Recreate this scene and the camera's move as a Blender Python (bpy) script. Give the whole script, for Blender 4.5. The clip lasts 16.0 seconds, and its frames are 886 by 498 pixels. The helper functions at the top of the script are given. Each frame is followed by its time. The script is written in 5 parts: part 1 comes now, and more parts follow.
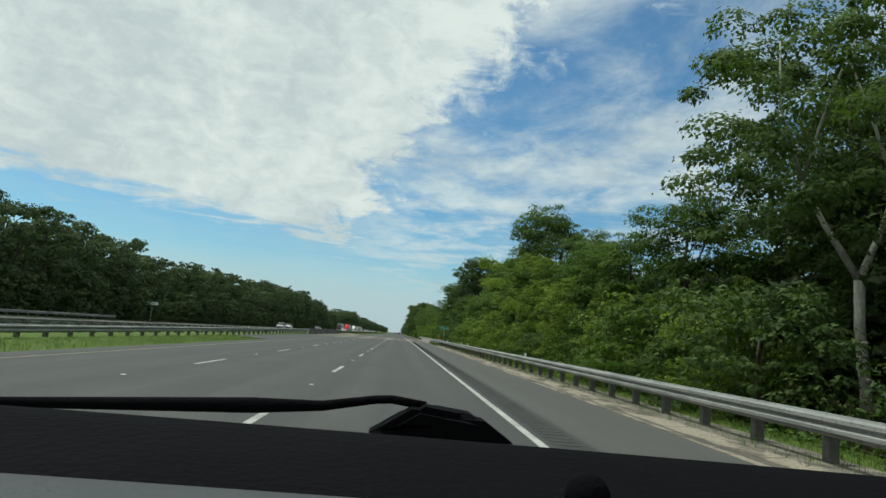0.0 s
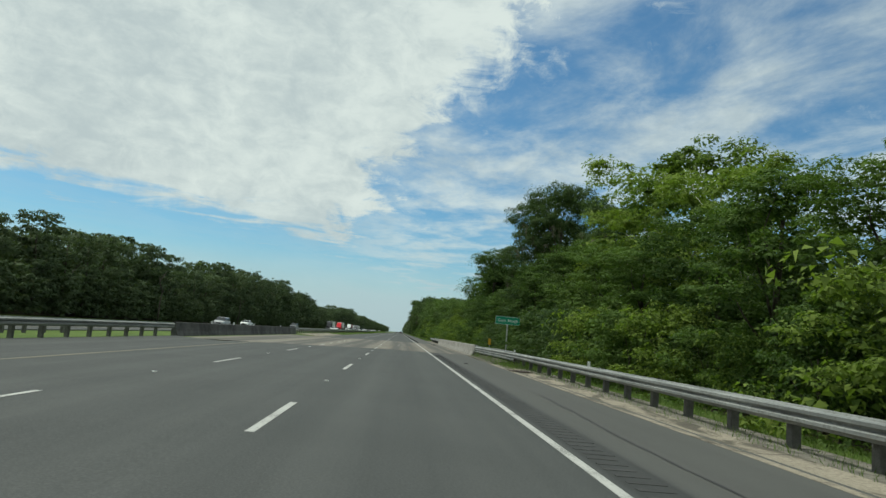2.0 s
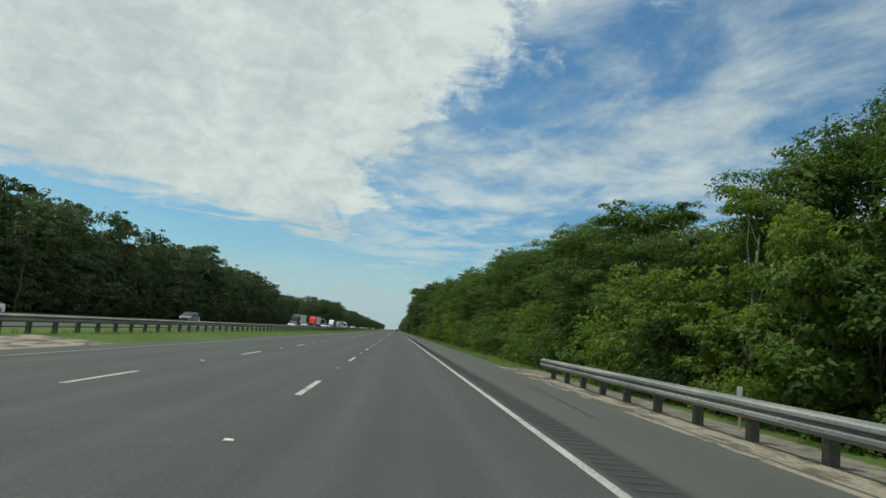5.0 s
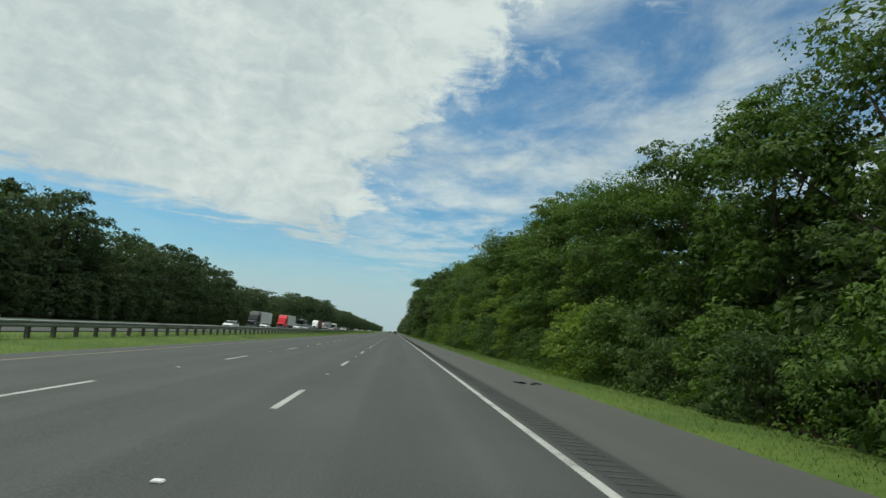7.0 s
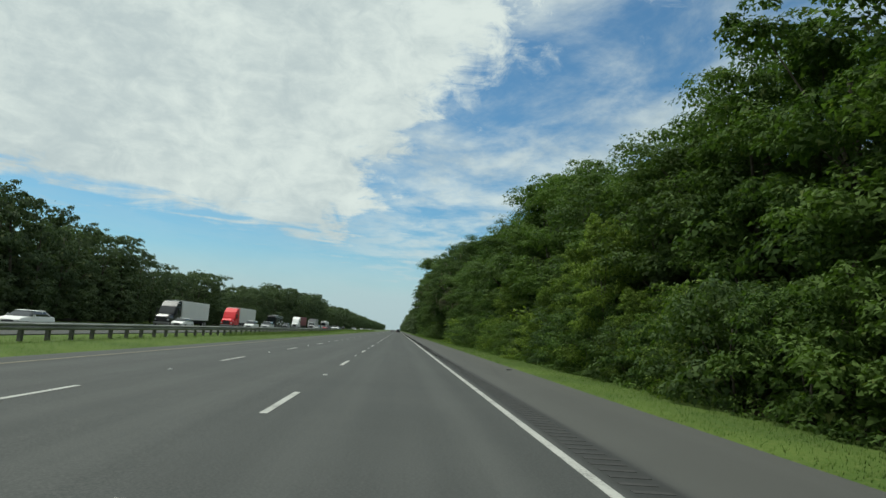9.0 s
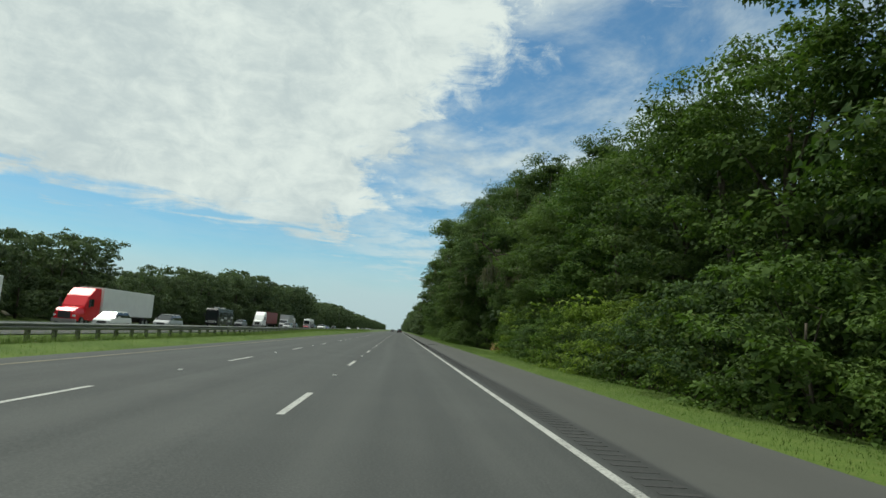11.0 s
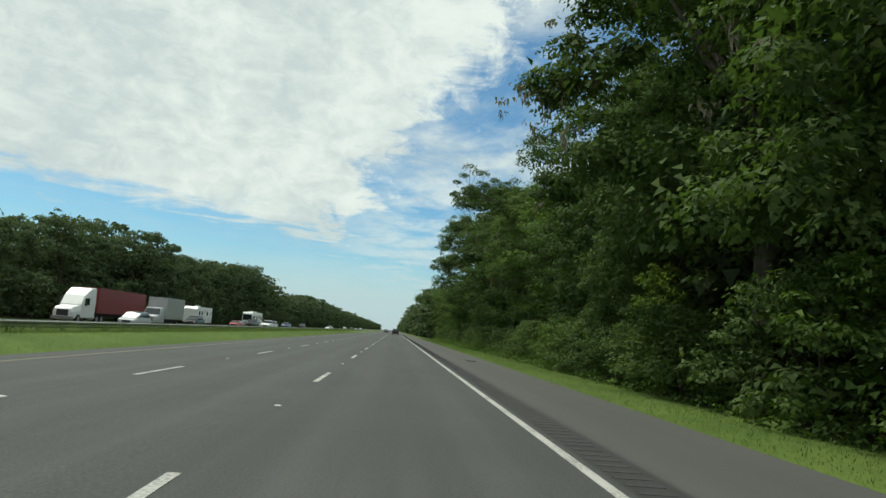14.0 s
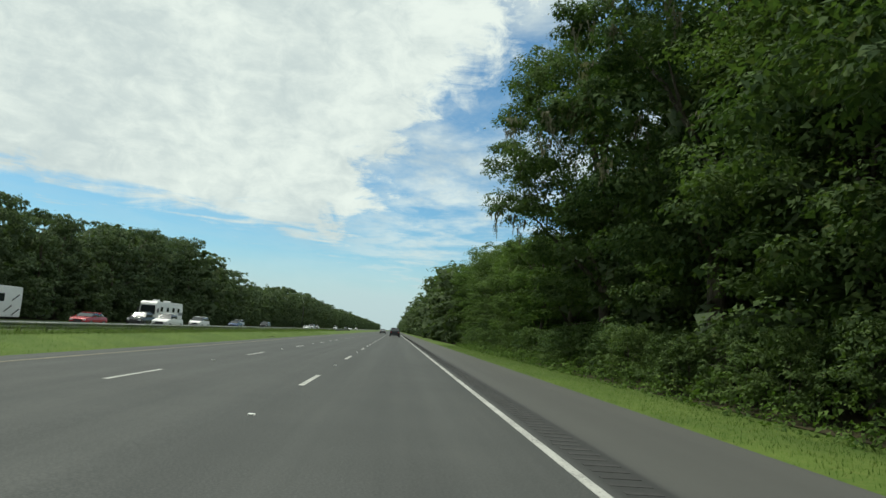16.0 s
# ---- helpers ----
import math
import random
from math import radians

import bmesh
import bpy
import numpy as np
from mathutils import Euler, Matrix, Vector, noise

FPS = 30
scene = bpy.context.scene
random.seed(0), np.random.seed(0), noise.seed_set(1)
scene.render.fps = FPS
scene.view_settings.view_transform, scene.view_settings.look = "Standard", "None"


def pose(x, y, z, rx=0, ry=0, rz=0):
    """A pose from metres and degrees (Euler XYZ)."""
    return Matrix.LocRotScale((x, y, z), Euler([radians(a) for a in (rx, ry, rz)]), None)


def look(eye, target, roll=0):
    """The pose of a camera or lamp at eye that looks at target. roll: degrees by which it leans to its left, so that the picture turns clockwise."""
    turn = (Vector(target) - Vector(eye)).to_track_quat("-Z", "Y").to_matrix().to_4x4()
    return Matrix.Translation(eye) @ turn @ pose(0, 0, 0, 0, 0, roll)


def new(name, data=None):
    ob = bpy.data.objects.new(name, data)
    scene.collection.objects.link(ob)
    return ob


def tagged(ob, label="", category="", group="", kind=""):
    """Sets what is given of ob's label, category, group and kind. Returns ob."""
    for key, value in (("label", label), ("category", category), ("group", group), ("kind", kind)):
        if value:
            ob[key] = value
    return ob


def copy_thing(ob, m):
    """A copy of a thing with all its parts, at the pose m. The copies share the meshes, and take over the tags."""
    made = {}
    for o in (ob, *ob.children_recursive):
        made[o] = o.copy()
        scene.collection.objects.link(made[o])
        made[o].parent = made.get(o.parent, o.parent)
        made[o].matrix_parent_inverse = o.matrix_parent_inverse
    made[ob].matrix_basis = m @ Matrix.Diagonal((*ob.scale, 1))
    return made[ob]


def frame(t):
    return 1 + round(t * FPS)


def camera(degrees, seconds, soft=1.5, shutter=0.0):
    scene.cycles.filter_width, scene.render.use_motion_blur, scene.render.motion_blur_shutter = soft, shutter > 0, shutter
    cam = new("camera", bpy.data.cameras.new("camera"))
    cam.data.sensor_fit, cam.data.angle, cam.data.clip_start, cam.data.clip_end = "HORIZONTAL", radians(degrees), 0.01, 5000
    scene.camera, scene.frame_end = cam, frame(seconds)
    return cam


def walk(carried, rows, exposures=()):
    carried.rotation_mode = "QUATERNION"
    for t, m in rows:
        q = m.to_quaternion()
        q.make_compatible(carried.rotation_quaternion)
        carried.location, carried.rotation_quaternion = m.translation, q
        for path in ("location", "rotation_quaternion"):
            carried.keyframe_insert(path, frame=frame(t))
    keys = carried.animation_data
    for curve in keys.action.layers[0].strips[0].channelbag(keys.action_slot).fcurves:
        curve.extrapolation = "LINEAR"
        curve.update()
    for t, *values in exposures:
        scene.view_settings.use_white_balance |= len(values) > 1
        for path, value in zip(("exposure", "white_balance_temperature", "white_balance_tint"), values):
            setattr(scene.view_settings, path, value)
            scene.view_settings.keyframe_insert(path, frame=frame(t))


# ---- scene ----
# ============ camera and drive ============
cam = camera(68.7, 16.0, soft=1.5)
EYE = 1.244
# seconds, metres along the road, metres to the right, yaw, pitch, roll
DRIVE = [
    (0.0, 0.0, 0.05, -3.17, 7.68, 5.25), (1.0, 29.9, -0.09, -3.13, 7.72, 5.30),
    (2.0, 59.8, -0.10, -3.07, 7.60, 5.15), (3.0, 90.5, -0.05, -3.06, 7.60, 5.45),
    (4.0, 122.0, 0.0, -3.15, 7.55, 5.10), (5.0, 153.5, -0.11, -3.40, 7.45, 5.30),
    (7.5, 231.6, 0.03, -3.62, 7.62, 4.60), (8.0, 247.0, 0.07, -3.60, 7.55, 4.35),
    (9.5, 292.9, 0.07, -3.40, 7.38, 4.05), (12.0, 369.3, -0.31, -3.33, 7.40, 4.28),
    (12.5, 384.7, -0.32, -3.36, 7.45, 4.37), (13.5, 415.3, -0.11, -3.61, 7.50, 4.50),
    (14.5, 446.2, 0.0, -3.69, 7.41, 4.45), (16.0, 492.7, 0.13, -3.70, 7.44, 4.24),
]


def drive_pose(x, y, yaw, pitch, roll):
    a, p = radians(yaw), radians(pitch)
    way = Vector((-math.sin(a) * math.cos(p), math.cos(a) * math.cos(p), math.sin(p)))
    eye = Vector((x, y, EYE))
    return look(eye, eye + way, roll)


walk(cam, [(t, drive_pose(x, y, yaw, pitch, roll)) for t, y, x, yaw, pitch, roll in DRIVE],
     exposures=[(0.0, -0.12, 6140, 0), (5.0, -0.24, 6140, 0), (8.0, -0.18, 6140, 0), (12.5, -0.02, 6290, 0), (16.0, 0.06, 6320, 0)])

# ============ sky, sun ============
SUN_EL, SUN_AZ = radians(64), radians(-62)      # azimuth from +y towards +x
world = bpy.data.worlds.new("sky")
scene.world = world
world.use_nodes = True
wt = world.node_tree
wt.nodes.clear()


class Tree:
    """Small helper to wire nodes."""

    def __init__(self, tree):
        self.t = tree

    def n(self, kind, **values):
        node = self.t.nodes.new(kind)
        for k, v in values.items():
            if k.startswith("i_"):
                key = k[2:]
                sock = node.inputs[int(key)] if key.isdigit() else node.inputs[key.replace("_", " ")]
                self.feed(sock, v)
            else:
                setattr(node, k, v)
        return node

    def feed(self, sock, v):
        if isinstance(v, bpy.types.NodeSocket):
            self.t.links.new(v, sock)
        else:
            sock.default_value = v

    def math(self, op, a, b=0.0, clamp=False):
        node = self.t.nodes.new("ShaderNodeMath")
        node.operation, node.use_clamp = op, clamp
        self.feed(node.inputs[0], a)
        self.feed(node.inputs[1], b)
        return node.outputs[0]

    def ramp(self, v, lo, hi, a=0.0, b=1.0):
        node = self.t.nodes.new("ShaderNodeMapRange")
        node.interpolation_type = "SMOOTHSTEP"
        for s, x in zip(node.inputs[:5], (v, lo, hi, a, b)):
            self.feed(s, x)
        return node.outputs[0]

    def mix(self, f, a, b, blend="MIX"):
        node = self.t.nodes.new("ShaderNodeMix")
        node.data_type, node.blend_type = "RGBA", blend
        self.feed(node.inputs[0], f)
        for s, c in ((node.inputs[6], a), (node.inputs[7], b)):
            self.feed(s, c if isinstance(c, bpy.types.NodeSocket) else (*c[:3], 1))
        return node.outputs[2]

    def noise(self, vec, scale, detail=4.0, rough=0.55, dist=0.0):
        node = self.t.nodes.new("ShaderNodeTexNoise")
        for k, x in (("Vector", vec), ("Scale", scale), ("Detail", detail), ("Roughness", rough), ("Distortion", dist)):
            self.feed(node.inputs[k], x)
        return node.outputs[0]

    def dot(self, vec, c):
        node = self.t.nodes.new("ShaderNodeVectorMath")
        node.operation = "DOT_PRODUCT"
        self.feed(node.inputs[0], vec)
        node.inputs[1].default_value = c
        return node.outputs["Value"]

    def xyz(self, x, y, z):
        node = self.t.nodes.new("ShaderNodeCombineXYZ")
        for s, v in zip(node.inputs, (x, y, z)):
            self.feed(s, v)
        return node.outputs[0]


def build_sky():
    w = Tree(wt)
    way = w.n("ShaderNodeTexCoord").outputs["Generated"]
    sky = w.n("ShaderNodeTexSky", sky_type="NISHITA", sun_disc=False, sun_elevation=SUN_EL, sun_rotation=SUN_AZ,
              air_density=1.0, dust_density=0.6, ozone_density=2.0)
    x, y, z = (w.dot(way, c) for c in ((1, 0, 0), (0, 1, 0), (0, 0, 1)))
    up = w.math("MAXIMUM", z, 0.03)
    px, py = w.math("DIVIDE", x, up), w.math("DIVIDE", y, up)
    flat = w.xyz(px, py, 0.0)
    # the big sheet of cloud, bounded to the right and towards the horizon
    ragged = w.noise(flat, 1.3, 7.0, 0.62, 0.5)
    ragged2 = w.noise(way, 16.0, 6.0, 0.65, 0.3)
    wob = w.math("ADD", w.math("MULTIPLY", w.math("SUBTRACT", ragged, 0.5), 0.34),
                 w.math("MULTIPLY", w.math("SUBTRACT", ragged2, 0.5), 0.13))
    right = w.math("ADD", w.math("ADD", w.dot(way, (-1.0, -1.311, 0.277)), 1.235), wob)
    low = w.math("ADD", w.dot(way, (0.133, -0.108, 1.0)), w.math("MULTIPLY", wob, 0.4))
    curl = w.noise(way, 7.0, 3.0, 0.5, 0.4)
    ripple = w.noise(w.xyz(w.math("ADD", x, w.math("MULTIPLY", curl, 0.12)), w.math("MULTIPLY", y, 0.8), w.math("MULTIPLY", z, 1.7)), 17.0, 7.0, 0.64, 0.5)
    inside = w.ramp(right, -0.045, 0.28)
    sheet = w.math("MULTIPLY", w.ramp(w.math("ADD", w.math("MULTIPLY", inside, 1.05), ripple), 0.52, 0.98), w.ramp(low, -0.012, 0.03))
    # thin streaked cirrus everywhere else
    streak_v = w.xyz(w.math("ADD", w.math("MULTIPLY", px, 0.9), w.math("MULTIPLY", py, 0.35)),
                     w.math("SUBTRACT", w.math("MULTIPLY", py, 0.55), w.math("MULTIPLY", px, 0.5)), 3.7)
    streak = w.noise(streak_v, 1.9, 9.0, 0.62, 0.25)
    broad = w.noise(w.xyz(px, w.math("MULTIPLY", py, 0.5), 9.1), 0.9, 3.0, 0.5, 0.2)
    thin = w.ramp(w.math("ADD", w.math("MULTIPLY", streak, 0.7), w.math("MULTIPLY", broad, 0.5)), 0.47, 0.74, 0.0, 0.8)
    thin = w.math("MULTIPLY", thin, w.ramp(x, -0.22, 0.06, 0.14, 1.0))
    lumps0 = w.noise(w.xyz(x, y, w.math("MULTIPLY", z, 5.0)), 4.0, 5.0, 0.6, 0.2)
    haze = w.ramp(w.math("ADD", z, w.math("MULTIPLY", w.math("SUBTRACT", lumps0, 0.5), 0.05)), 0.125, 0.03, 0.0, 0.85)
    cover = w.math("MAXIMUM", w.math("MAXIMUM", sheet, thin), haze)
    lumps = w.noise(way, 5.0, 6.0, 0.6, 0.3)
    fine = w.noise(w.xyz(w.math("MULTIPLY", x, 1.0), y, w.math("MULTIPLY", z, 1.8)), 22.0, 5.0, 0.62, 0.2)
    shade = w.math("ADD", w.math("MULTIPLY", lumps, 0.7), w.math("MULTIPLY", fine, 0.3))
    cloud = w.mix(w.ramp(w.math("ADD", w.math("MULTIPLY", shade, 0.65), w.math("MULTIPLY", ripple, 0.35)), 0.36, 0.62), (0.59, 0.635, 0.64), (0.845, 0.865, 0.82))
    low_tint = w.mix(w.ramp(z, 0.02, 0.2), (0.53, 0.625, 0.665), cloud)
    blue = w.mix(1.0, sky.outputs[0], (0.078, 0.106, 0.113), "MULTIPLY")
    bg = w.n("ShaderNodeBackground", i_Color=w.mix(cover, blue, low_tint), i_Strength=1.0)
    out = w.n("ShaderNodeOutputWorld")
    wt.links.new(bg.outputs[0], out.inputs[0])


build_sky()
sun_data = bpy.data.lights.new("sun", "SUN")
sun_data.energy, sun_data.angle, sun_data.color = 3.4, radians(3.0), (1.0, 0.94, 0.84)
sun = new("sun", sun_data)
sun.matrix_world = look((0, 0, 60), Vector((0, 0, 60)) - Vector((math.sin(SUN_AZ) * math.cos(SUN_EL), math.cos(SUN_AZ) * math.cos(SUN_EL), math.sin(SUN_EL))))

# ============ materials ============
def material(name):
    m = bpy.data.materials.new(name)
    m.use_nodes = True
    m.node_tree.nodes.clear()
    return m, Tree(m.node_tree)


def finish(m, w, color, rough=0.7, metal=0.0, bump=None, bump_d=0.02, spec=0.5, extra=None):
    b = w.n("ShaderNodeBsdfPrincipled", i_Roughness=rough, i_Metallic=metal)
    w.feed(b.inputs["Base Color"], color if isinstance(color, bpy.types.NodeSocket) else (*color[:3], 1))
    b.inputs["Specular IOR Level"].default_value = spec
    if bump is not None:
        bp = w.n("ShaderNodeBump", i_Strength=0.6, i_Distance=bump_d, i_Height=bump)
        w.t.links.new(bp.outputs[0], b.inputs["Normal"])
    out = w.n("ShaderNodeOutputMaterial")
    w.t.links.new((extra(b) if extra else b.outputs[0]), out.inputs[0])
    return m


def world_pos(w):
    return w.n("ShaderNodeNewGeometry").outputs["Position"]


def split(w, v):
    return w.n("ShaderNodeSeparateXYZ", i_0=v).outputs


def plain(name, color, rough=0.6, metal=0.0, vary=0.12, scale=3.0, spec=0.5):
    m, w = material(name)
    v = w.n("ShaderNodeTexCoord").outputs["Object"]
    n = w.noise(v, scale, 5.0, 0.6)
    n2 = w.noise(v, scale * 14, 3.0, 0.6)
    f = w.math("ADD", w.math("MULTIPLY", n, 0.65), w.math("MULTIPLY", n2, 0.35))
    dark = tuple(c * (1 - vary * 1.6) for c in color)
    light = tuple(min(1, c * (1 + vary)) for c in color)
    return finish(m, w, w.mix(w.ramp(f, 0.3, 0.7), dark, light), rough, metal, n2, 0.004, spec)


def asphalt_material():
    m, w = material("asphalt")
    p = world_pos(w)
    s = split(w, p)
    grain = w.noise(p, 38.0, 4.0, 0.7)
    patch = w.noise(p, 0.35, 5.0, 0.6)
    stretched = w.noise(w.xyz(w.math("MULTIPLY", s[0], 2.2), w.math("MULTIPLY", s[1], 0.05), 0.0), 1.0, 5.0, 0.6)
    # wheel tracks worn lighter, oil line between them darker
    lane = w.math("PINGPONG", w.math("ADD", s[0], 1.66 + 36.6), 1.83)
    wear = w.math("MULTIPLY", w.ramp(w.math("ABSOLUTE", w.math("SUBTRACT", lane, 0.95)), 0.55, 0.05), 0.35)
    f = w.math("ADD", w.math("ADD", w.math("MULTIPLY", patch, 0.35), w.math("MULTIPLY", stretched, 0.45)), w.math("MULTIPLY", wear, 0.3))
    base = w.mix(w.ramp(f, 0.25, 0.75), (0.042, 0.045, 0.044), (0.074, 0.077, 0.074))
    base = w.mix(w.math("MULTIPLY", w.ramp(grain, 0.42, 0.72), 0.4), base, (0.13, 0.13, 0.125))
    base = w.mix(w.math("MULTIPLY", w.ramp(grain, 0.5, 0.25), 0.35), base, (0.03, 0.03, 0.03))
    # sealed joint beside the edge line
    seam = w.math("MULTIPLY", w.ramp(w.math("ABSOLUTE", w.math("SUBTRACT", s[0], 2.42)), 0.34, 0.22), w.ramp(stretched, 0.35, 0.6, 0.45, 0.85))
    base = w.mix(seam, base, (0.028, 0.029, 0.029))
    shoulder = w.ramp(s[0], 2.6, 2.9)
    base = w.mix(w.math("MULTIPLY", shoulder, 0.45), base, (0.092, 0.09, 0.082))
    return finish(m, w, base, 0.85, 0, grain, 0.006, 0.3)


def deck_material():
    m, w = material("bridge_concrete")
    p = world_pos(w)
    s = split(w, p)
    grain = w.noise(p, 30.0, 4.0, 0.7)
    blot = w.noise(p, 0.5, 6.0, 0.65, 0.4)
    along = w.noise(w.xyz(w.math("MULTIPLY", s[0], 1.4), w.math("MULTIPLY", s[1], 0.03), 5.0), 1.0, 4.0, 0.55)
    lane = w.math("PINGPONG", w.math("ADD", s[0], 1.66 + 36.6), 1.83)
    oil = w.ramp(w.math("ADD", w.math("ABSOLUTE", w.math("SUBTRACT", lane, 1.25)), w.math("MULTIPLY", w.math("SUBTRACT", along, 0.5), 1.3)), 0.85, 0.1)
    base = w.mix(w.ramp(blot, 0.3, 0.7), (0.130, 0.119, 0.098), (0.200, 0.184, 0.152))
    base = w.mix(w.math("MULTIPLY", oil, 0.82), base, (0.062, 0.061, 0.057))
    base = w.mix(w.math("MULTIPLY", w.ramp(w.noise(w.xyz(w.math("MULTIPLY", s[0], 2.6), w.math("MULTIPLY", s[1], 0.06), 2.0), 1.0, 5.0, 0.6), 0.56, 0.72), 0.45), base, (0.27, 0.26, 0.23))
    base = w.mix(w.math("MULTIPLY", w.ramp(along, 0.55, 0.75), 0.5), base, (0.19, 0.145, 0.095))
    return finish(m, w, base, 0.85, 0, grain, 0.005, 0.3)


def barrier_material():
    m, w = material("stained_concrete")
    p = world_pos(w)
    s = split(w, p)
    run = w.noise(w.xyz(w.math("MULTIPLY", s[1], 2.2), w.math("MULTIPLY", s[2], 0.25), s[0]), 1.0, 6.0, 0.65)
    blot = w.noise(p, 1.6, 6.0, 0.65)
    base = w.mix(w.ramp(blot, 0.3, 0.7), (0.20, 0.19, 0.17), (0.33, 0.32, 0.29))
    base = w.mix(w.math("MULTIPLY", w.ramp(run, 0.5, 0.7), 0.6), base, (0.075, 0.07, 0.062))
    base = w.mix(w.math("MULTIPLY", w.ramp(w.noise(p, 4.0, 4.0, 0.6), 0.58, 0.7), 0.5), base, (0.55, 0.53, 0.48))
    return finish(m, w, base, 0.9, 0, w.noise(p, 22.0, 5.0, 0.65), 0.008, 0.25)


def ground_material():
    m, w = material("verge_grass")
    p = world_pos(w)
    a = w.noise(p, 0.25, 5.0, 0.6)
    b = w.noise(p, 9.0, 5.0, 0.7)
    base = w.mix(w.ramp(a, 0.3, 0.7), (0.054, 0.096, 0.016), (0.090, 0.138, 0.025))
    base = w.mix(w.math("MULTIPLY", w.ramp(b, 0.45, 0.7), 0.5), base, (0.145, 0.155, 0.046))
    base = w.mix(w.math("MULTIPLY", w.ramp(b, 0.5, 0.25), 0.3), base, (0.036, 0.062, 0.012))
    return finish(m, w, base, 0.95, 0, b, 0.025, 0.2)


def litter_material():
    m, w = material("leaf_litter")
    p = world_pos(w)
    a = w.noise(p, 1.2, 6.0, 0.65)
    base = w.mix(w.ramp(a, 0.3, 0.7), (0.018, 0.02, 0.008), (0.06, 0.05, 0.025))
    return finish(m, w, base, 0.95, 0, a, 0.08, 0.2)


def leaf_material(name, dark, light, glow=0.3):
    m, w = material(name)
    info = w.n("ShaderNodeObjectInfo").outputs["Random"]
    isl = w.n("ShaderNodeNewGeometry")
    v = w.n("ShaderNodeTexCoord").outputs["Object"]
    n = w.noise(v, 0.55, 3.0, 0.6)
    fleck = w.noise(v, 11.0, 3.0, 0.65)
    f = w.math("ADD", w.math("ADD", w.math("ADD", w.math("MULTIPLY", isl.outputs["Random Per Island"], 0.36), w.math("MULTIPLY", w.math("SUBTRACT", fleck, 0.5), 0.4)), w.math("MULTIPLY", info, 0.3)), w.math("MULTIPLY", n, 0.55))
    col = w.mix(w.ramp(f, 0.25, 0.85), dark, light)
    col = w.mix(w.math("MULTIPLY", w.ramp(w.math("ADD", isl.outputs["Random Per Island"], w.math("MULTIPLY", n, 0.25)), 1.06, 1.14), 0.4), col, (0.14, 0.125, 0.04))

    def thin(b):
        tr = w.n("ShaderNodeBsdfTranslucent")
        w.feed(tr.inputs[0], w.mix(1.0, col, (1.05, 1.25, 0.5), "MULTIPLY"))
        mx = w.n("ShaderNodeMixShader", i_0=glow)
        w.t.links.new(b.outputs[0], mx.inputs[1])
        w.t.links.new(tr.outputs[0], mx.inputs[2])
        return mx.outputs[0]
    return finish(m, w, col, 0.78, 0, None, 0, 0.12, thin)


def bark_material(name, a, b):
    m, w = material(name)
    v = w.n("ShaderNodeTexCoord").outputs["Object"]
    s = split(w, v)
    ridg = w.noise(w.xyz(w.math("MULTIPLY", s[0], 3.0), w.math("MULTIPLY", s[1], 3.0), w.math("MULTIPLY", s[2], 0.8)), 4.0, 6.0, 0.65)
    blot = w.noise(v, 1.1, 4.0, 0.6)
    base = w.mix(w.ramp(w.math("ADD", w.math("MULTIPLY", ridg, 0.6), w.math("MULTIPLY", blot, 0.4)), 0.35, 0.65), a, b)
    return finish(m, w, base, 0.9, 0, ridg, 0.03, 0.2)


def steel_material():
    m, w = material("galvanised_steel")
    p = world_pos(w)
    s = split(w, p)
    a = w.noise(w.xyz(w.math("MULTIPLY", s[0], 6.0), w.math("MULTIPLY", s[1], 0.5), w.math("MULTIPLY", s[2], 6.0)), 1.0, 5.0, 0.6)
    b = w.noise(p, 14.0, 4.0, 0.65)
    base = w.mix(w.ramp(a, 0.3, 0.7), (0.15, 0.16, 0.155), (0.30, 0.31, 0.295))
    base = w.mix(w.math("MULTIPLY", w.ramp(b, 0.5, 0.68), 0.65), base, (0.13, 0.13, 0.12))
    base = w.mix(w.math("MULTIPLY", w.ramp(w.noise(p, 3.0, 5.0, 0.7), 0.56, 0.7), 0.5), base, (0.17, 0.145, 0.115))
    return finish(m, w, base, w.ramp(b, 0.2, 0.8, 0.55, 0.8), 0.2, b, 0.002, 0.5)


ASPHALT, DECK, BARRIER, GRASS, LITTER, STEEL = asphalt_material(), deck_material(), barrier_material(), ground_material(), litter_material(), steel_material()


def worn_paint(name, color, worn):
    """Road paint with the asphalt showing through where traffic wore it off."""
    m, w = material(name)
    p = world_pos(w)
    fine = w.noise(p, 26.0, 5.0, 0.7)
    broad = w.noise(p, 1.1, 4.0, 0.6)
    gone = w.ramp(w.math("ADD", w.math("MULTIPLY", fine, 0.6), w.math("MULTIPLY", broad, 0.4)), 0.46, 0.62, 0.05, worn)
    return finish(m, w, w.mix(gone, color, (0.075, 0.076, 0.073)), 0.75, 0, fine, 0.003, 0.3)


PAINT_WHITE = worn_paint("road_paint_white", (0.44, 0.44, 0.415), 0.7)
PAINT_YELLOW = worn_paint("road_paint_yellow", (0.20, 0.18, 0.12), 0.8)


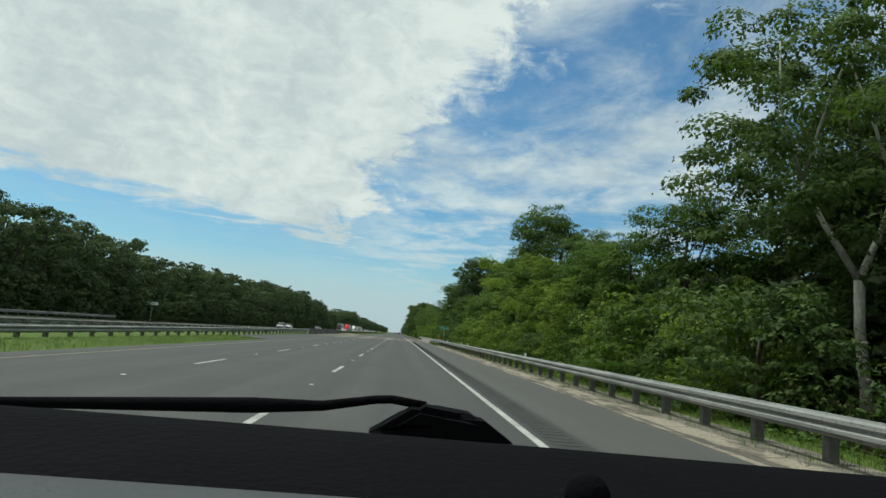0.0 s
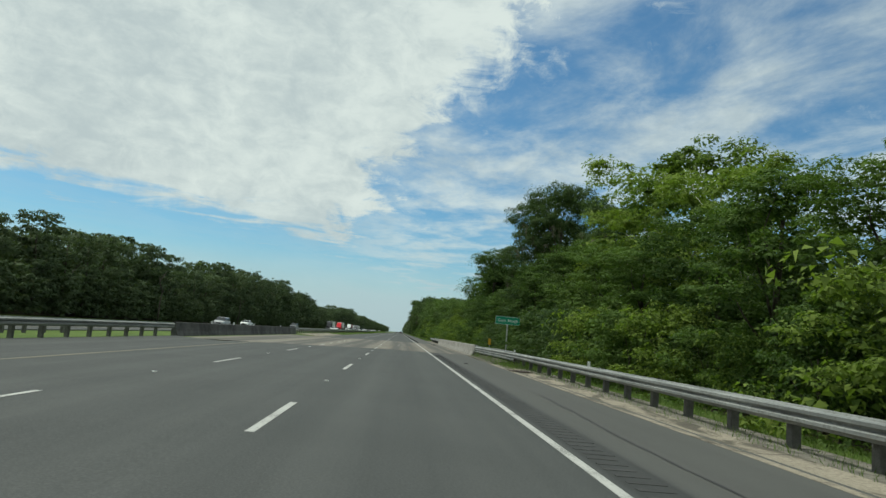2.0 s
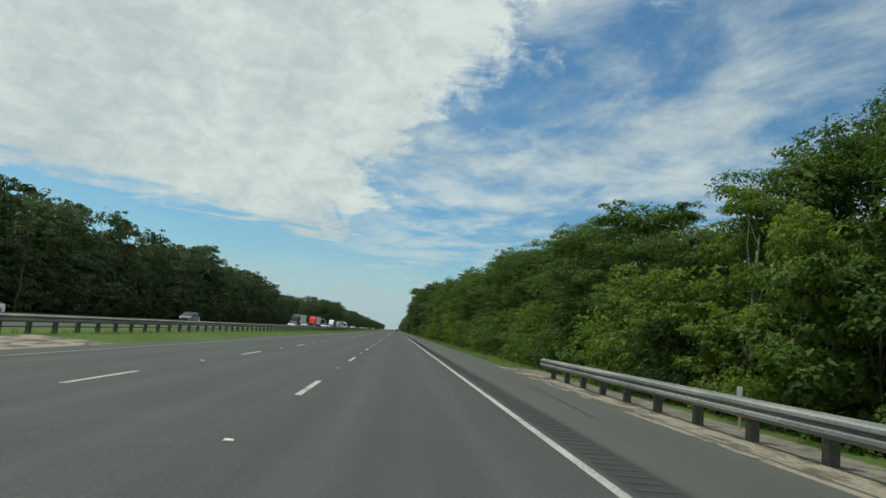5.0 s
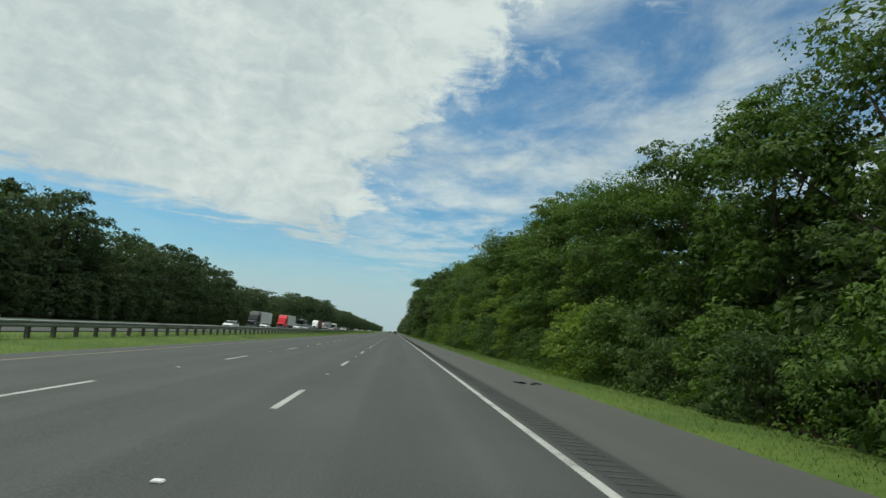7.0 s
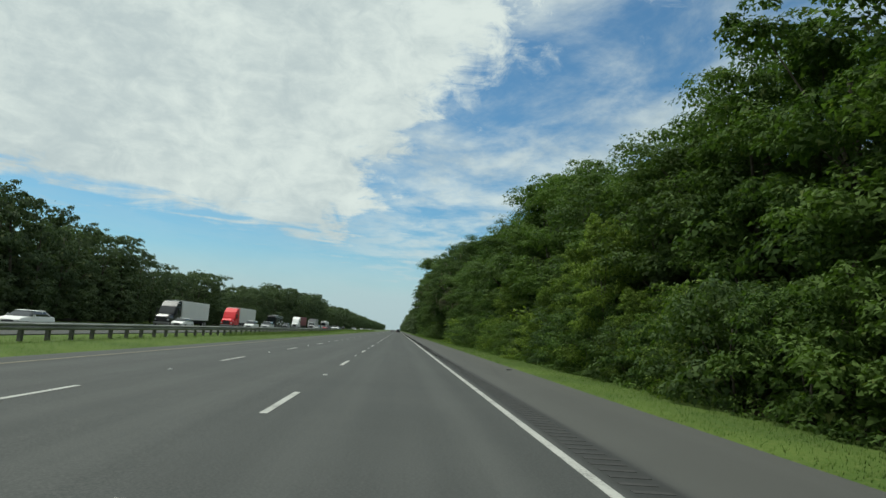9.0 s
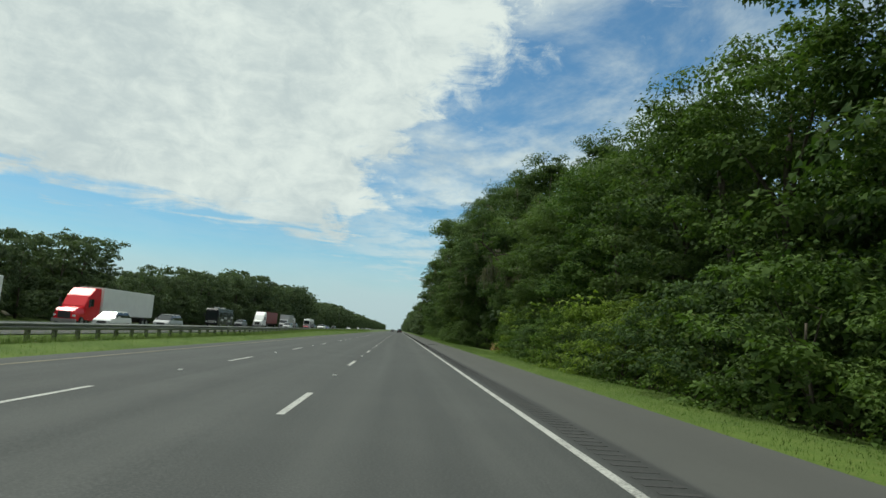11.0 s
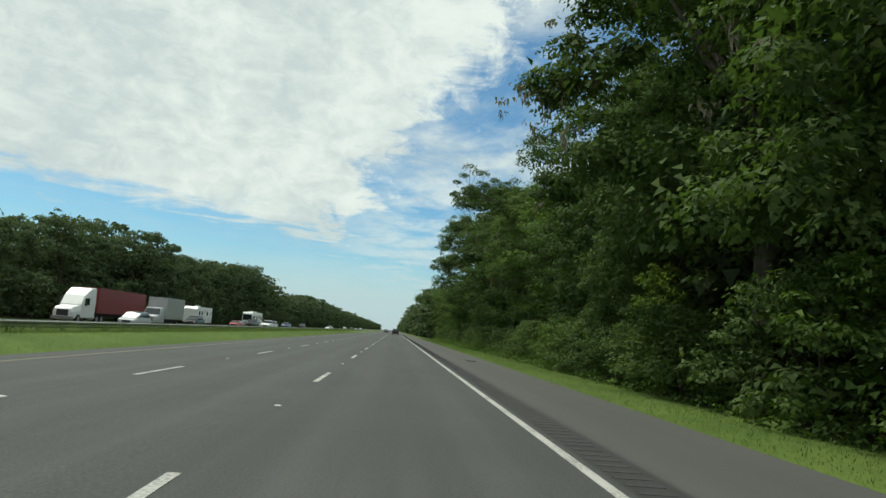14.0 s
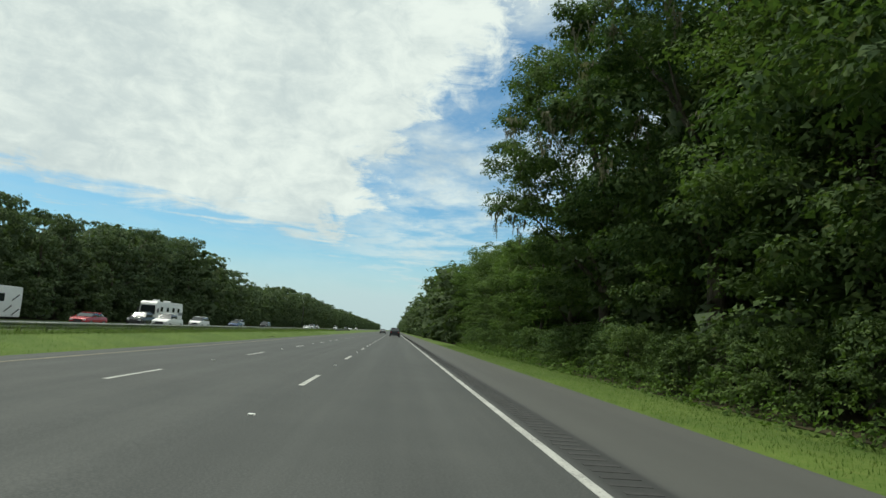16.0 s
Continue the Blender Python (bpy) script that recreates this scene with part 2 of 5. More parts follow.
def gutter_material():
    m, w = material("gutter_concrete")
    p = world_pos(w)
    s = split(w, p)
    fine = w.noise(p, 16.0, 5.0, 0.65)
    blot = w.noise(w.xyz(w.math("MULTIPLY", s[0], 1.6), w.math("MULTIPLY", s[1], 0.55), 0.0), 1.0, 6.0, 0.66, 0.5)
    base = w.mix(w.ramp(fine, 0.3, 0.7), (0.19, 0.165, 0.125), (0.33, 0.295, 0.23))
    base = w.mix(w.math("MULTIPLY", w.ramp(blot, 0.46, 0.58), 0.85), base, (0.062, 0.056, 0.044))
    joint = w.ramp(w.math("PINGPONG", s[1], 1.5), 0.035, 0.012)
    base = w.mix(w.math("MULTIPLY", joint, 0.8), base, (0.04, 0.038, 0.034))
    return finish(m, w, base, 0.92, 0, fine, 0.008, 0.25)


GUTTER = gutter_material()
POST = plain("weathered_post", (0.115, 0.115, 0.105), 0.85, 0, 0.3, 3.0)
BARK = bark_material("grey_bark", (0.045, 0.038, 0.03), (0.13, 0.115, 0.09))
BARK_PALE = bark_material("pale_bark", (0.26, 0.25, 0.21), (0.55, 0.53, 0.46))
LEAF_DARK = leaf_material("oak_leaf", (0.045, 0.077, 0.033), (0.108, 0.154, 0.054))
LEAF_MID = leaf_material("gum_leaf", (0.038, 0.072, 0.022), (0.112, 0.170, 0.044))
LEAF_LIGHT = leaf_material("vine_leaf", (0.048, 0.088, 0.021), (0.195, 0.258, 0.054), 0.36)
# leaf green of the distant woods with grey-blue distance haze mixed into the colour
LEAF_FAR_HAZE = leaf_material("far_leaf_hazed", (0.052, 0.078, 0.046), (0.098, 0.130, 0.068))
MOSS = leaf_material("grey_moss", (0.10, 0.098, 0.074), (0.22, 0.205, 0.155), 0.3)

# ============ mesh helpers ============
def from_arrays(name, verts, faces, mat):
    """A mesh from an array of points and an array of equal-sized faces."""
    me = bpy.data.meshes.new(name)
    verts = np.asarray(verts, dtype=np.float32)
    normals = verts[:, 3:].copy() if verts.ndim == 2 and verts.shape[1] == 6 else None
    verts = np.ascontiguousarray(verts[:, :3]) if normals is not None else verts.reshape(-1, 3)
    faces = np.asarray(faces, dtype=np.int32)
    k = faces.shape[1]
    me.vertices.add(len(verts))
    me.vertices.foreach_set("co", verts.ravel())
    me.loops.add(faces.size)
    me.loops.foreach_set("vertex_index", faces.ravel())
    me.polygons.add(len(faces))
    me.polygons.foreach_set("loop_start", np.arange(0, faces.size, k, dtype=np.int32))
    me.update(calc_edges=True)
    if normals is not None:
        me.attributes.new("custom_normal", "FLOAT_VECTOR", "POINT").data.foreach_set("vector", normals.ravel())
        me.update()
    me.materials.append(mat)
    return me


def from_bm(name, bm, mat, smooth=False):
    me = bpy.data.meshes.new(name)
    bmesh.ops.recalc_face_normals(bm, faces=bm.faces)
    bm.to_mesh(me)
    bm.free()
    me.materials.append(mat)
    if smooth:
        me.polygons.foreach_set("use_smooth", [True] * len(me.polygons))
    return me


def part(name, data, parent, label=""):
    ob = new(name, data)
    ob.parent = parent
    if label:
        ob["label"] = label
    return ob


def box(bm, x0, x1, y0, y1, z0, z1, bevel=0.0):
    m = Matrix.Translation(((x0 + x1) / 2, (y0 + y1) / 2, (z0 + z1) / 2)) @ Matrix.Diagonal((x1 - x0, y1 - y0, z1 - z0, 1))
    g = bmesh.ops.create_cube(bm, size=1, matrix=m)
    if bevel:
        es = list({e for v in g["verts"] for e in v.link_edges})
        bmesh.ops.bevel(bm, geom=es, offset=bevel, segments=2, affect="EDGES")


def strip(name, section, ys, mat, skew=0.0, offset=None, rise=None):
    """A closed cross-section in x and z, drawn out along y; skew slants its ends."""
    n, v = len(section), []
    for y in ys:
        dx = offset(y) if offset else 0.0
        dz = rise(y) if rise else 0.0
        v += [(x + dx, y + skew * x, z + dz) for x, z in section]
    f = [(i * n + j, i * n + (j + 1) % n, (i + 1) * n + (j + 1) % n, (i + 1) * n + j) for i in range(len(ys) - 1) for j in range(n)]
    bm = bmesh.new()
    vs = [bm.verts.new(p) for p in v]
    for q in f:
        bm.faces.new([vs[k] for k in q])
    bm.faces.new(vs[:n])
    bm.faces.new(vs[-n:])
    return from_bm(name, bm, mat)


def tube(bm, pts, radii, sides=7):
    rings = []
    for i, p in enumerate(pts):
        d = (pts[min(i + 1, len(pts) - 1)] - pts[max(i - 1, 0)]).normalized()
        u = d.orthogonal().normalized()
        w = d.cross(u)
        rings.append([bm.verts.new(p + (u * math.cos(k * math.tau / sides) + w * math.sin(k * math.tau / sides)) * radii[i]) for k in range(sides)])
    for a, b in zip(rings, rings[1:]):
        for k in range(sides):
            bm.faces.new((a[k], a[(k + 1) % sides], b[(k + 1) % sides], b[k]))
    bm.faces.new(rings[0][::-1])
    bm.faces.new(rings[-1])


def road_z(x):
    """Height of the carriageway and verge across the road: level near the lane, falling to the left."""
    if x > -1.66:
        return 0.0
    if x > -10.2:
        return 0.022 * (x + 1.66)
    return -0.19


# ============ ground and roads ============
Y0, Y1 = -80.0, 2600.0
START_J, END_J, SKEW = 105.2, 145.0, 0.5


def mound(x, y):
    """The median swells up to the rail along the later part of the drive."""
    u = np.clip((np.asarray(y, dtype=float) - 390.0) / 60.0, 0.0, 1.0)
    return np.interp(x, [-23.1, -18, -14.5, -13.2, -10.3], [0.0, 0.26, 0.34, 0.30, 0.0]) * u * u * (3 - 2 * u)


def ground():
    prof = [(-3000, -1.0), (-60, -0.7), (-46, -0.7), (-39.6, -0.72), (-23.1, -0.72), (-18, -0.45), (-14.5, -0.16), (-12.6, -0.14), (-10.3, -0.23),
            (-10.0, -0.30), (4.9, -0.12), (5.2, -0.03), (6.5, -0.06), (8.4, -0.2), (11.5, -0.5), (40, -0.8), (3000, -1.0)]
    ys = [-400, Y0] + [Y0 + 20 * i for i in range(1, 40)] + [900, 1300, 2000, 4400]
    ys = sorted(ys + [98.0, 99.5, 142.0, 143.5, 395, 410, 425, 450])
    sunk = (-14.5, -12.6, -10.3)
    v = [(x, y, -0.75 if x in sunk and 99 < y < 143 else z + mound(x, y)) for y in ys for x, z in prof]
    n = len(prof)
    f = [(i * n + j, i * n + j + 1, (i + 1) * n + j + 1, (i + 1) * n + j) for i in range(len(ys) - 1) for j in range(n - 1)]
    ob = new("ground", from_arrays("ground", v, f, GRASS))
    tagged(ob, "mown green grass verge running along the motorway", "grass", kind="structure")


ground()


def bay(y):
    """How far the edge of the woods steps back from the road."""
    return np.interp(y, [392, 400, 425, 433], [0.0, 4.0, 4.0, 0.0])


def woods_floor(name, x0, x1, z0, z1):
    ys = [-100 + 10 * i for i in range(116)]
    bm, rows = bmesh.new(), []
    for y in ys:
        d = 0.35 * math.sin(y * 0.13) + 0.2 * math.sin(y * 0.41)
        d += float(bay(y)) if x0 > 0 else 0.0
        rows.append([bm.verts.new((x0 + d, y, z0 - 0.05 * min(4.0, float(bay(y))))), bm.verts.new((x1, y, z1))])
    for a, b in zip(rows, rows[1:]):
        bm.faces.new((a[0], a[1], b[1], b[0]))
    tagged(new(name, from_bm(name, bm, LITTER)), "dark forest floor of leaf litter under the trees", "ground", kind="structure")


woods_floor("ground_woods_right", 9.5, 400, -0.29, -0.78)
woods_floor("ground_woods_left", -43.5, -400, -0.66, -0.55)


def road_slab(name, y0, y1, mat, skew0=0.0, skew1=0.0, x0=-10.2, x1=5.0, label=""):
    xs = [x0, -8.9, -5.3, -1.66, 2.0, x1]
    bm = bmesh.new()
    rows = []
    for y, k in ((y0, skew0), (y1, skew1)):
        rows.append(([bm.verts.new((x, y + k * x, road_z(x))) for x in xs], [bm.verts.new((x, y + k * x, road_z(x) - 0.25)) for x in xs]))
    (a, al), (b, bl) = rows
    for i in range(len(xs) - 1):
        bm.faces.new((a[i], a[i + 1], b[i + 1], b[i]))
        bm.faces.new((al[i], bl[i], bl[i + 1], al[i + 1]))
        bm.faces.new((a[i], al[i], al[i + 1], a[i + 1]))
        bm.faces.new((b[i], b[i + 1], bl[i + 1], bl[i]))
    bm.faces.new((a[0], b[0], bl[0], al[0]))
    bm.faces.new((a[-1], al[-1], bl[-1], b[-1]))
    return tagged(new(name, from_bm(name, bm, mat)), label, "road", kind="structure")


road = road_slab("road", Y0, START_J, ASPHALT, 0, SKEW, label="worn grey asphalt carriageway with three lanes")
road_slab("road", END_J, Y1, ASPHALT, SKEW, 0, label="worn grey asphalt carriageway with three lanes")
deck = road_slab("bridge_deck", START_J + 0.06, END_J - 0.06, DECK, SKEW, SKEW, x0=-12.9, x1=5.5, label="stained tan concrete bridge deck across the slough")
OPP = -0.65
ROAD_OPP = new("road_opposite", strip("road_opposite", [(-39.5, OPP), (-23.2, OPP), (-23.2, OPP - 0.3), (-39.5, OPP - 0.3)], [Y0, Y1], ASPHALT))
tagged(ROAD_OPP, "grey asphalt carriageway of the oncoming traffic", "road", kind="structure")


def markings():
    def line(name, x0, x1, y0, y1, mat, label, z=None):
        z0 = (road_z((x0 + x1) / 2) if z is None else z)
        dz = 0.0 if z is not None else 0.022 * (x1 - x0) / 2 if x0 < -1.7 else 0
        bm = bmesh.new()
        ring = [(x0, y0, -dz), (x1, y0, dz), (x1, y1, dz), (x0, y1, -dz)]
        lo = [bm.verts.new((x, y, z0 + q - 0.002)) for x, y, q in ring]
        hi = [bm.verts.new((x, y, z0 + q + 0.005)) for x, y, q in ring]
        bm.faces.new(hi)
        for k in range(4):
            bm.faces.new((lo[k], lo[(k + 1) % 4], hi[(k + 1) % 4], hi[k]))
        ob = new(name, from_bm(name, bm, mat))
        return tagged(ob, label, "road marking", kind="structure")
    line("edge_line", 1.93, 2.05, Y0, 1500, PAINT_WHITE, "worn white edge line along the shoulder")
    line("edge_line", -9.06, -8.92, Y0, 1500, PAINT_YELLOW, "faded yellow edge line beside the median shoulder")
    line("edge_line", -25.6, -25.45, Y0, 1500, PAINT_YELLOW, "faded yellow edge line of the oncoming carriageway", OPP)
    line("edge_line", -36.9, -36.75, Y0, 1500, PAINT_WHITE, "worn white edge line of the oncoming carriageway", OPP)
    bm = bmesh.new()
    box(bm, -0.055, 0.055, 0, 3.05, -0.002, 0.005)
    dash = from_bm("lane_dash", bm, PAINT_WHITE)
    bm = bmesh.new()
    box(bm, -0.05, 0.05, -0.05, 0.05, 0, 0.018, 0.01)
    stud = from_bm("road_stud", bm, plain("stud_white", (0.75, 0.75, 0.72), 0.35))
    for x, phase in ((-1.66, 18.55), (-5.32, 18.1)):
        for k in range(-5, 95):
            y = phase + 12.192 * k
            d = part("lane_dash", dash, road)
            d.location = (x, y, road_z(x))
            d.rotation_euler = (0, -0.022 if x < -2 else 0, 0)
            if k < 60:
                s = part("road_stud", stud, road)
                s.location = (x, y + 7.6, road_z(x))


markings()

def rumble_strip():
    """Short grooves milled across the shoulder beside the edge line."""
    rng, bm = random.Random(14), bmesh.new()
    y = -40.0
    while y < 640:
        if not START_J - 4 < y < END_J + 6:
            x = 2.2 + rng.uniform(-0.02, 0.02)
            z = road_z(x) + 0.004
            box(bm, x, x + 0.38 + rng.uniform(-0.03, 0.03), y, y + 0.1, z - 0.03, z)
        y += 0.305
    tagged(new("rumble_strip", from_bm("rumble_strip", bm, plain("groove_asphalt", (0.040, 0.040, 0.039), 0.9, 0, 0.3, 1.0))), "row of milled rumble grooves along the shoulder", "rumble strip", kind="structure")


rumble_strip()

def tar_seam(x, y, length, drift, seed):
    """A thin line of tar that wanders along the shoulder."""
    rng, bm = random.Random(seed), bmesh.new()
    n, off, last = int(length / 0.4), 0.0, None
    for i in range(n + 1):
        off += rng.uniform(-0.03, 0.03)
        px, wide = x + drift * i / n + off, 0.012 + 0.02 * rng.random()
        row = (bm.verts.new((px - wide, y + i * 0.4, road_z(px) + 0.004)), bm.verts.new((px + wide, y + i * 0.4, road_z(px) + 0.004)))
        if last:
            bm.faces.new((last[0], last[1], row[1], row[0]))
        last = row
    tagged(new("tar_seam", from_bm("tar_seam", bm, TAR)), "thin wandering line of dark tar on the shoulder", "tar seam", kind="structure")


TAR = plain("old_tar", (0.022, 0.022, 0.022), 0.7, 0, 0.3, 3.0)
for k, (x, y, length, drift) in enumerate(((3.3, 255, 14, 0.5), (3.4, 298, 9, 0.9), (3.2, 304, 12, 0.2), (3.9, 318, 5, 0.6), (3.3, 372, 10, 0.6), (3.4, 457, 12, 0.5), (3.2, 480, 9, 0.3), (3.5, 22, 9, 0.4), (3.2, 64, 12, 0.5), (3.6, 165, 8, 0.4))):
    tar_seam(x, y, length, drift, k)

# gutter beside the shoulder, before and after the bridge
GUT = new("gutter", strip("gutter", [(4.72, 0.006), (5.3, -0.012), (5.62, 0.012), (5.62, -0.15), (4.72, -0.15)], [-80, 95.5], GUTTER))
tagged(GUT, "cracked pale concrete gutter along the shoulder", "gutter", kind="structure")
GUT2 = new("gutter", strip("gutter", [(4.72, 0.006), (5.3, -0.012), (5.62, 0.012), (5.62, -0.15), (4.72, -0.15)], [149, 184], GUTTER))
tagged(GUT2, "sandy pale concrete gutter after the bridge", "gutter", kind="structure")


GRAVEL = plain("gravel_dirt", (0.165, 0.152, 0.122), 0.95, 0, 0.45, 2.5)
for y0, y1 in ((-80, 106), (152, 184)):
    g = new("gravel_strip", strip("gravel_strip", [(5.63, 0.0), (6.75, -0.02), (6.75, -0.2), (5.63, -0.2)], [y0, y1], GRAVEL))
    tagged(g, "grey-brown gravel strip under the guardrail", "gravel", kind="structure")


for y0, y1, mat, words in ((52, 98.5, ASPHALT, "dusty paved apron between the lane and the guardrail"), (143.5, 178, GUTTER, "cracked pale concrete apron past the bridge")):
    a = new("median_apron", strip("median_apron", [(-13.0, -0.11), (-10.2, -0.19), (-10.2, -0.4), (-13.0, -0.4)], [y0, y1], mat))
    tagged(a, words, "pavement", kind="structure")


DIRT = plain("weedy_dirt", (0.085, 0.078, 0.052), 0.95, 0, 0.5, 3.0)
bank = new("dirt_bank", strip("dirt_bank", [(4.75, 0.004), (5.2, 0.05), (5.6, 0.16), (6.1, 0.2), (6.8, 0.05), (6.8, -0.3), (4.75, -0.3)], [95.6, 98, 101, 104, 107.0], DIRT, rise=lambda y: 0.03 * math.sin(y * 1.7)))
tagged(bank, "low bank of dirt and weeds at the foot of the rail", "dirt", kind="structure")

# ============ guardrails and barriers ============
W_BEAM = [(0.0, 0.0), (-0.015, 0.03), (-0.08, 0.06), (-0.08, 0.11), (-0.02, 0.145), (-0.02, 0.165), (-0.08, 0.20), (-0.08, 0.25), (-0.015, 0.28), (0.0, 0.312)]


THRIE_BEAM = [(a, b - 0.19) for a, b in W_BEAM[:8]] + [(-0.02, 0.095), (-0.02, 0.115), (-0.08, 0.15), (-0.08, 0.20), (-0.02, 0.235), (-0.015, 0.29), (0.0, 0.32)]


def guardrail(x, z, y0, y1, face, label, step=1.905, bend=None, rise=None, beam=None):
    """A W-beam rail on posts; face -1 looks to -x, 1 to +x."""
    root = tagged(new("guardrail"), label, "guardrail")
    outer = [(-face * px, z + 0.40 + pz) for px, pz in (beam or W_BEAM)]
    inner = [(px + face * 0.012 * -1, pz) for px, pz in outer][::-1]
    count = max(2, int((y1 - y0) / 3.8) + 1)
    ys = [y0 + (y1 - y0) * i / (count - 1) for i in range(count)]
    part("rail", strip("rail", [(x + a, b) for a, b in outer] + [(x + a, b) for a, b in inner], ys, STEEL, offset=bend, rise=rise), root)
    bm = bmesh.new()
    box(bm, -0.075, 0.075, -0.09, 0.09, -0.5, 0.66, 0.01)
    post = from_bm("post", bm, POST)
    bm = bmesh.new()
    box(bm, -0.07, 0.07, -0.075, 0.075, 0.42, 0.70, 0.008)
    block = from_bm("spacer_block", bm, POST)
    y, k = y0 + 0.4, 0
    while y < y1 - 0.2 and k < 300:
        dx = bend(y) if bend else 0.0
        p = part("post", post, root)
        dz = rise(y) if rise else 0.0
        p.location = (x + dx - face * 0.26, y, z + dz)
        b = part("spacer_block", block, root)
        b.location = (x + dx - face * 0.105, y, z + dz)
        y += step
        k += 1
    return root


def lift(y):
    return 0.26 * max(0.0, min(1.0, (y - 25) / 60))


def approach(y):
    return -0.55 * max(0.0, min(1.0, (y - 92) / 14.0)) ** 2


guardrail(6.03, -0.02, -58, 94.0, -1, "long galvanised steel guardrail beside the shoulder", bend=approach)
guardrail(6.03, 0.03, 94.0, 107.4, -1, "deep ribbed steel guardrail section joining the concrete barrier", step=0.95, bend=approach, beam=THRIE_BEAM)
guardrail(5.48, -0.02, 152.0, 178, -1, "short galvanised guardrail after the bridge barrier", bend=lambda y: 0.0)
guardrail(-13.2, -0.36, -60, 98.6, 1, "galvanised guardrail along the median", rise=lift)
guardrail(-13.6, -0.12, 142.5, 700, 1, "long galvanised guardrail in the grassy median")
guardrail(-19.6, -0.52, -60, 99, -1, "galvanised guardrail facing the oncoming carriageway")
guardrail(-40.0, -0.7, -60, 95, 1, "galvanised guardrail on the far side of the motorway")


def barrier(x, z, y0, y1, face, label, mat=None):
    """A sloped concrete parapet: a toe, and a wall on it cast in lengths with fine open joints."""
    root = tagged(new("concrete_barrier"), label, "barrier")
    toe = [(0.0, 0.0), (0.42, 0.0), (0.42, 0.33), (0.13, 0.33), (0.02, 0.08)]
    wall = [(0.13, 0.33), (0.42, 0.33), (0.42, 0.79), (0.40, 0.81), (0.22, 0.81), (0.20, 0.79)]

    def at(s):
        return [(x - face * a if face > 0 else x + a, z + b) for a, b in s]
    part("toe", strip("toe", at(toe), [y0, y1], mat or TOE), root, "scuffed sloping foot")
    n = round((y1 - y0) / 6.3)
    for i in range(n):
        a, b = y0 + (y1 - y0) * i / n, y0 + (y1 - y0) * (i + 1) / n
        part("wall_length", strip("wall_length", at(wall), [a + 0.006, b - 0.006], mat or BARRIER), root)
    return root


TOE = plain("scuffed_concrete", (0.24, 0.23, 0.205), 0.9, 0, 0.3, 1.5)
barrier(5.25, -0.02, 107.7, 151.8, -1, "weathered grey concrete barrier with dark water stains")
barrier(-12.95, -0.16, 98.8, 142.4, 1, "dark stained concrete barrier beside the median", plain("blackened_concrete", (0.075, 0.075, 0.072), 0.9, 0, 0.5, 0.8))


# ============ trees ============
def leaves(rng, centers, radii, per, size, flat=0.75, heart=None, thick=0.32):
    """Triangular leaves that shingle the outside of many domes; each row is a corner and its soft normal."""
    C = np.repeat(np.asarray(centers), per, axis=0)
    Rr = np.repeat(np.asarray(radii), per)
    n = len(C)
    d = rng.normal(size=(n, 3))
    d /= np.linalg.norm(d, axis=1)[:, None]
    d[:, 2] = np.where(d[:, 2] < -0.2, -d[:, 2] * 0.8, d[:, 2])
    r = Rr * (1.0 - thick * rng.random(n) ** 1.4) * (1.0 + 0.22 * rng.normal(size=n) * (rng.random(n) < 0.25))
    P = C + d * r[:, None] * np.array([1, 1, flat])
    nrm = d * 0.75 + rng.normal(size=(n, 3)) * 0.34 + np.array([0, 0, 0.45])
    nrm /= np.linalg.norm(nrm, axis=1)[:, None]
    hang = d * np.array([1, 1, 0.2]) + rng.normal(size=(n, 3)) * 0.55 - np.array([0, 0, 0.7])
    a = hang - nrm * (hang * nrm).sum(axis=1)[:, None]
    a /= np.linalg.norm(a, axis=1)[:, None] + 1e-6
    b = np.cross(nrm, a)
    L = (size * (0.6 + 0.8 * rng.random(n)))[:, None]
    W = L * 0.8
    V = np.stack([P - b * W * 0.5 - a * L * 0.3, P + b * W * 0.5 - a * L * 0.35 + nrm * L * 0.06, P + a * L * 0.65], axis=1)
    soft = d * 0.95 + nrm * 0.4
    if heart is not None:
        o = P - np.asarray(heart)
        soft = soft + 0.4 * o / (np.linalg.norm(o, axis=1)[:, None] + 0.01)
    soft /= np.linalg.norm(soft, axis=1)[:, None]
    face = np.cross(V[:, 1] - V[:, 0], V[:, 2] - V[:, 0])
    turn = (face * soft).sum(axis=1) < 0
    V[turn] = V[turn][:, ::-1]
    return np.concatenate([V.reshape(-1, 3), np.repeat(soft, 3, axis=0)], axis=1)


def envelope(shape, u):
    if shape == "round":
        return math.sqrt(max(0.06, 1 - (2 * u - 0.9) ** 2 / 1.25))
    if shape == "cone":
        return 0.22 + 0.85 * (1 - u) ** 0.75
    if shape == "umbrella":
        return 0.5 + 0.55 * min(1.0, max(0.0, (u - 0.12) / 0.3)) - 0.6 * max(0.0, u - 0.55) / 0.45
    if shape == "flat":
        return 0.5 + 0.55 * math.sin(min(1, u * 1.15) * math.pi * 0.75)
    return math.sqrt(max(0.04, 1 - u ** 2))        # a mound down to the ground


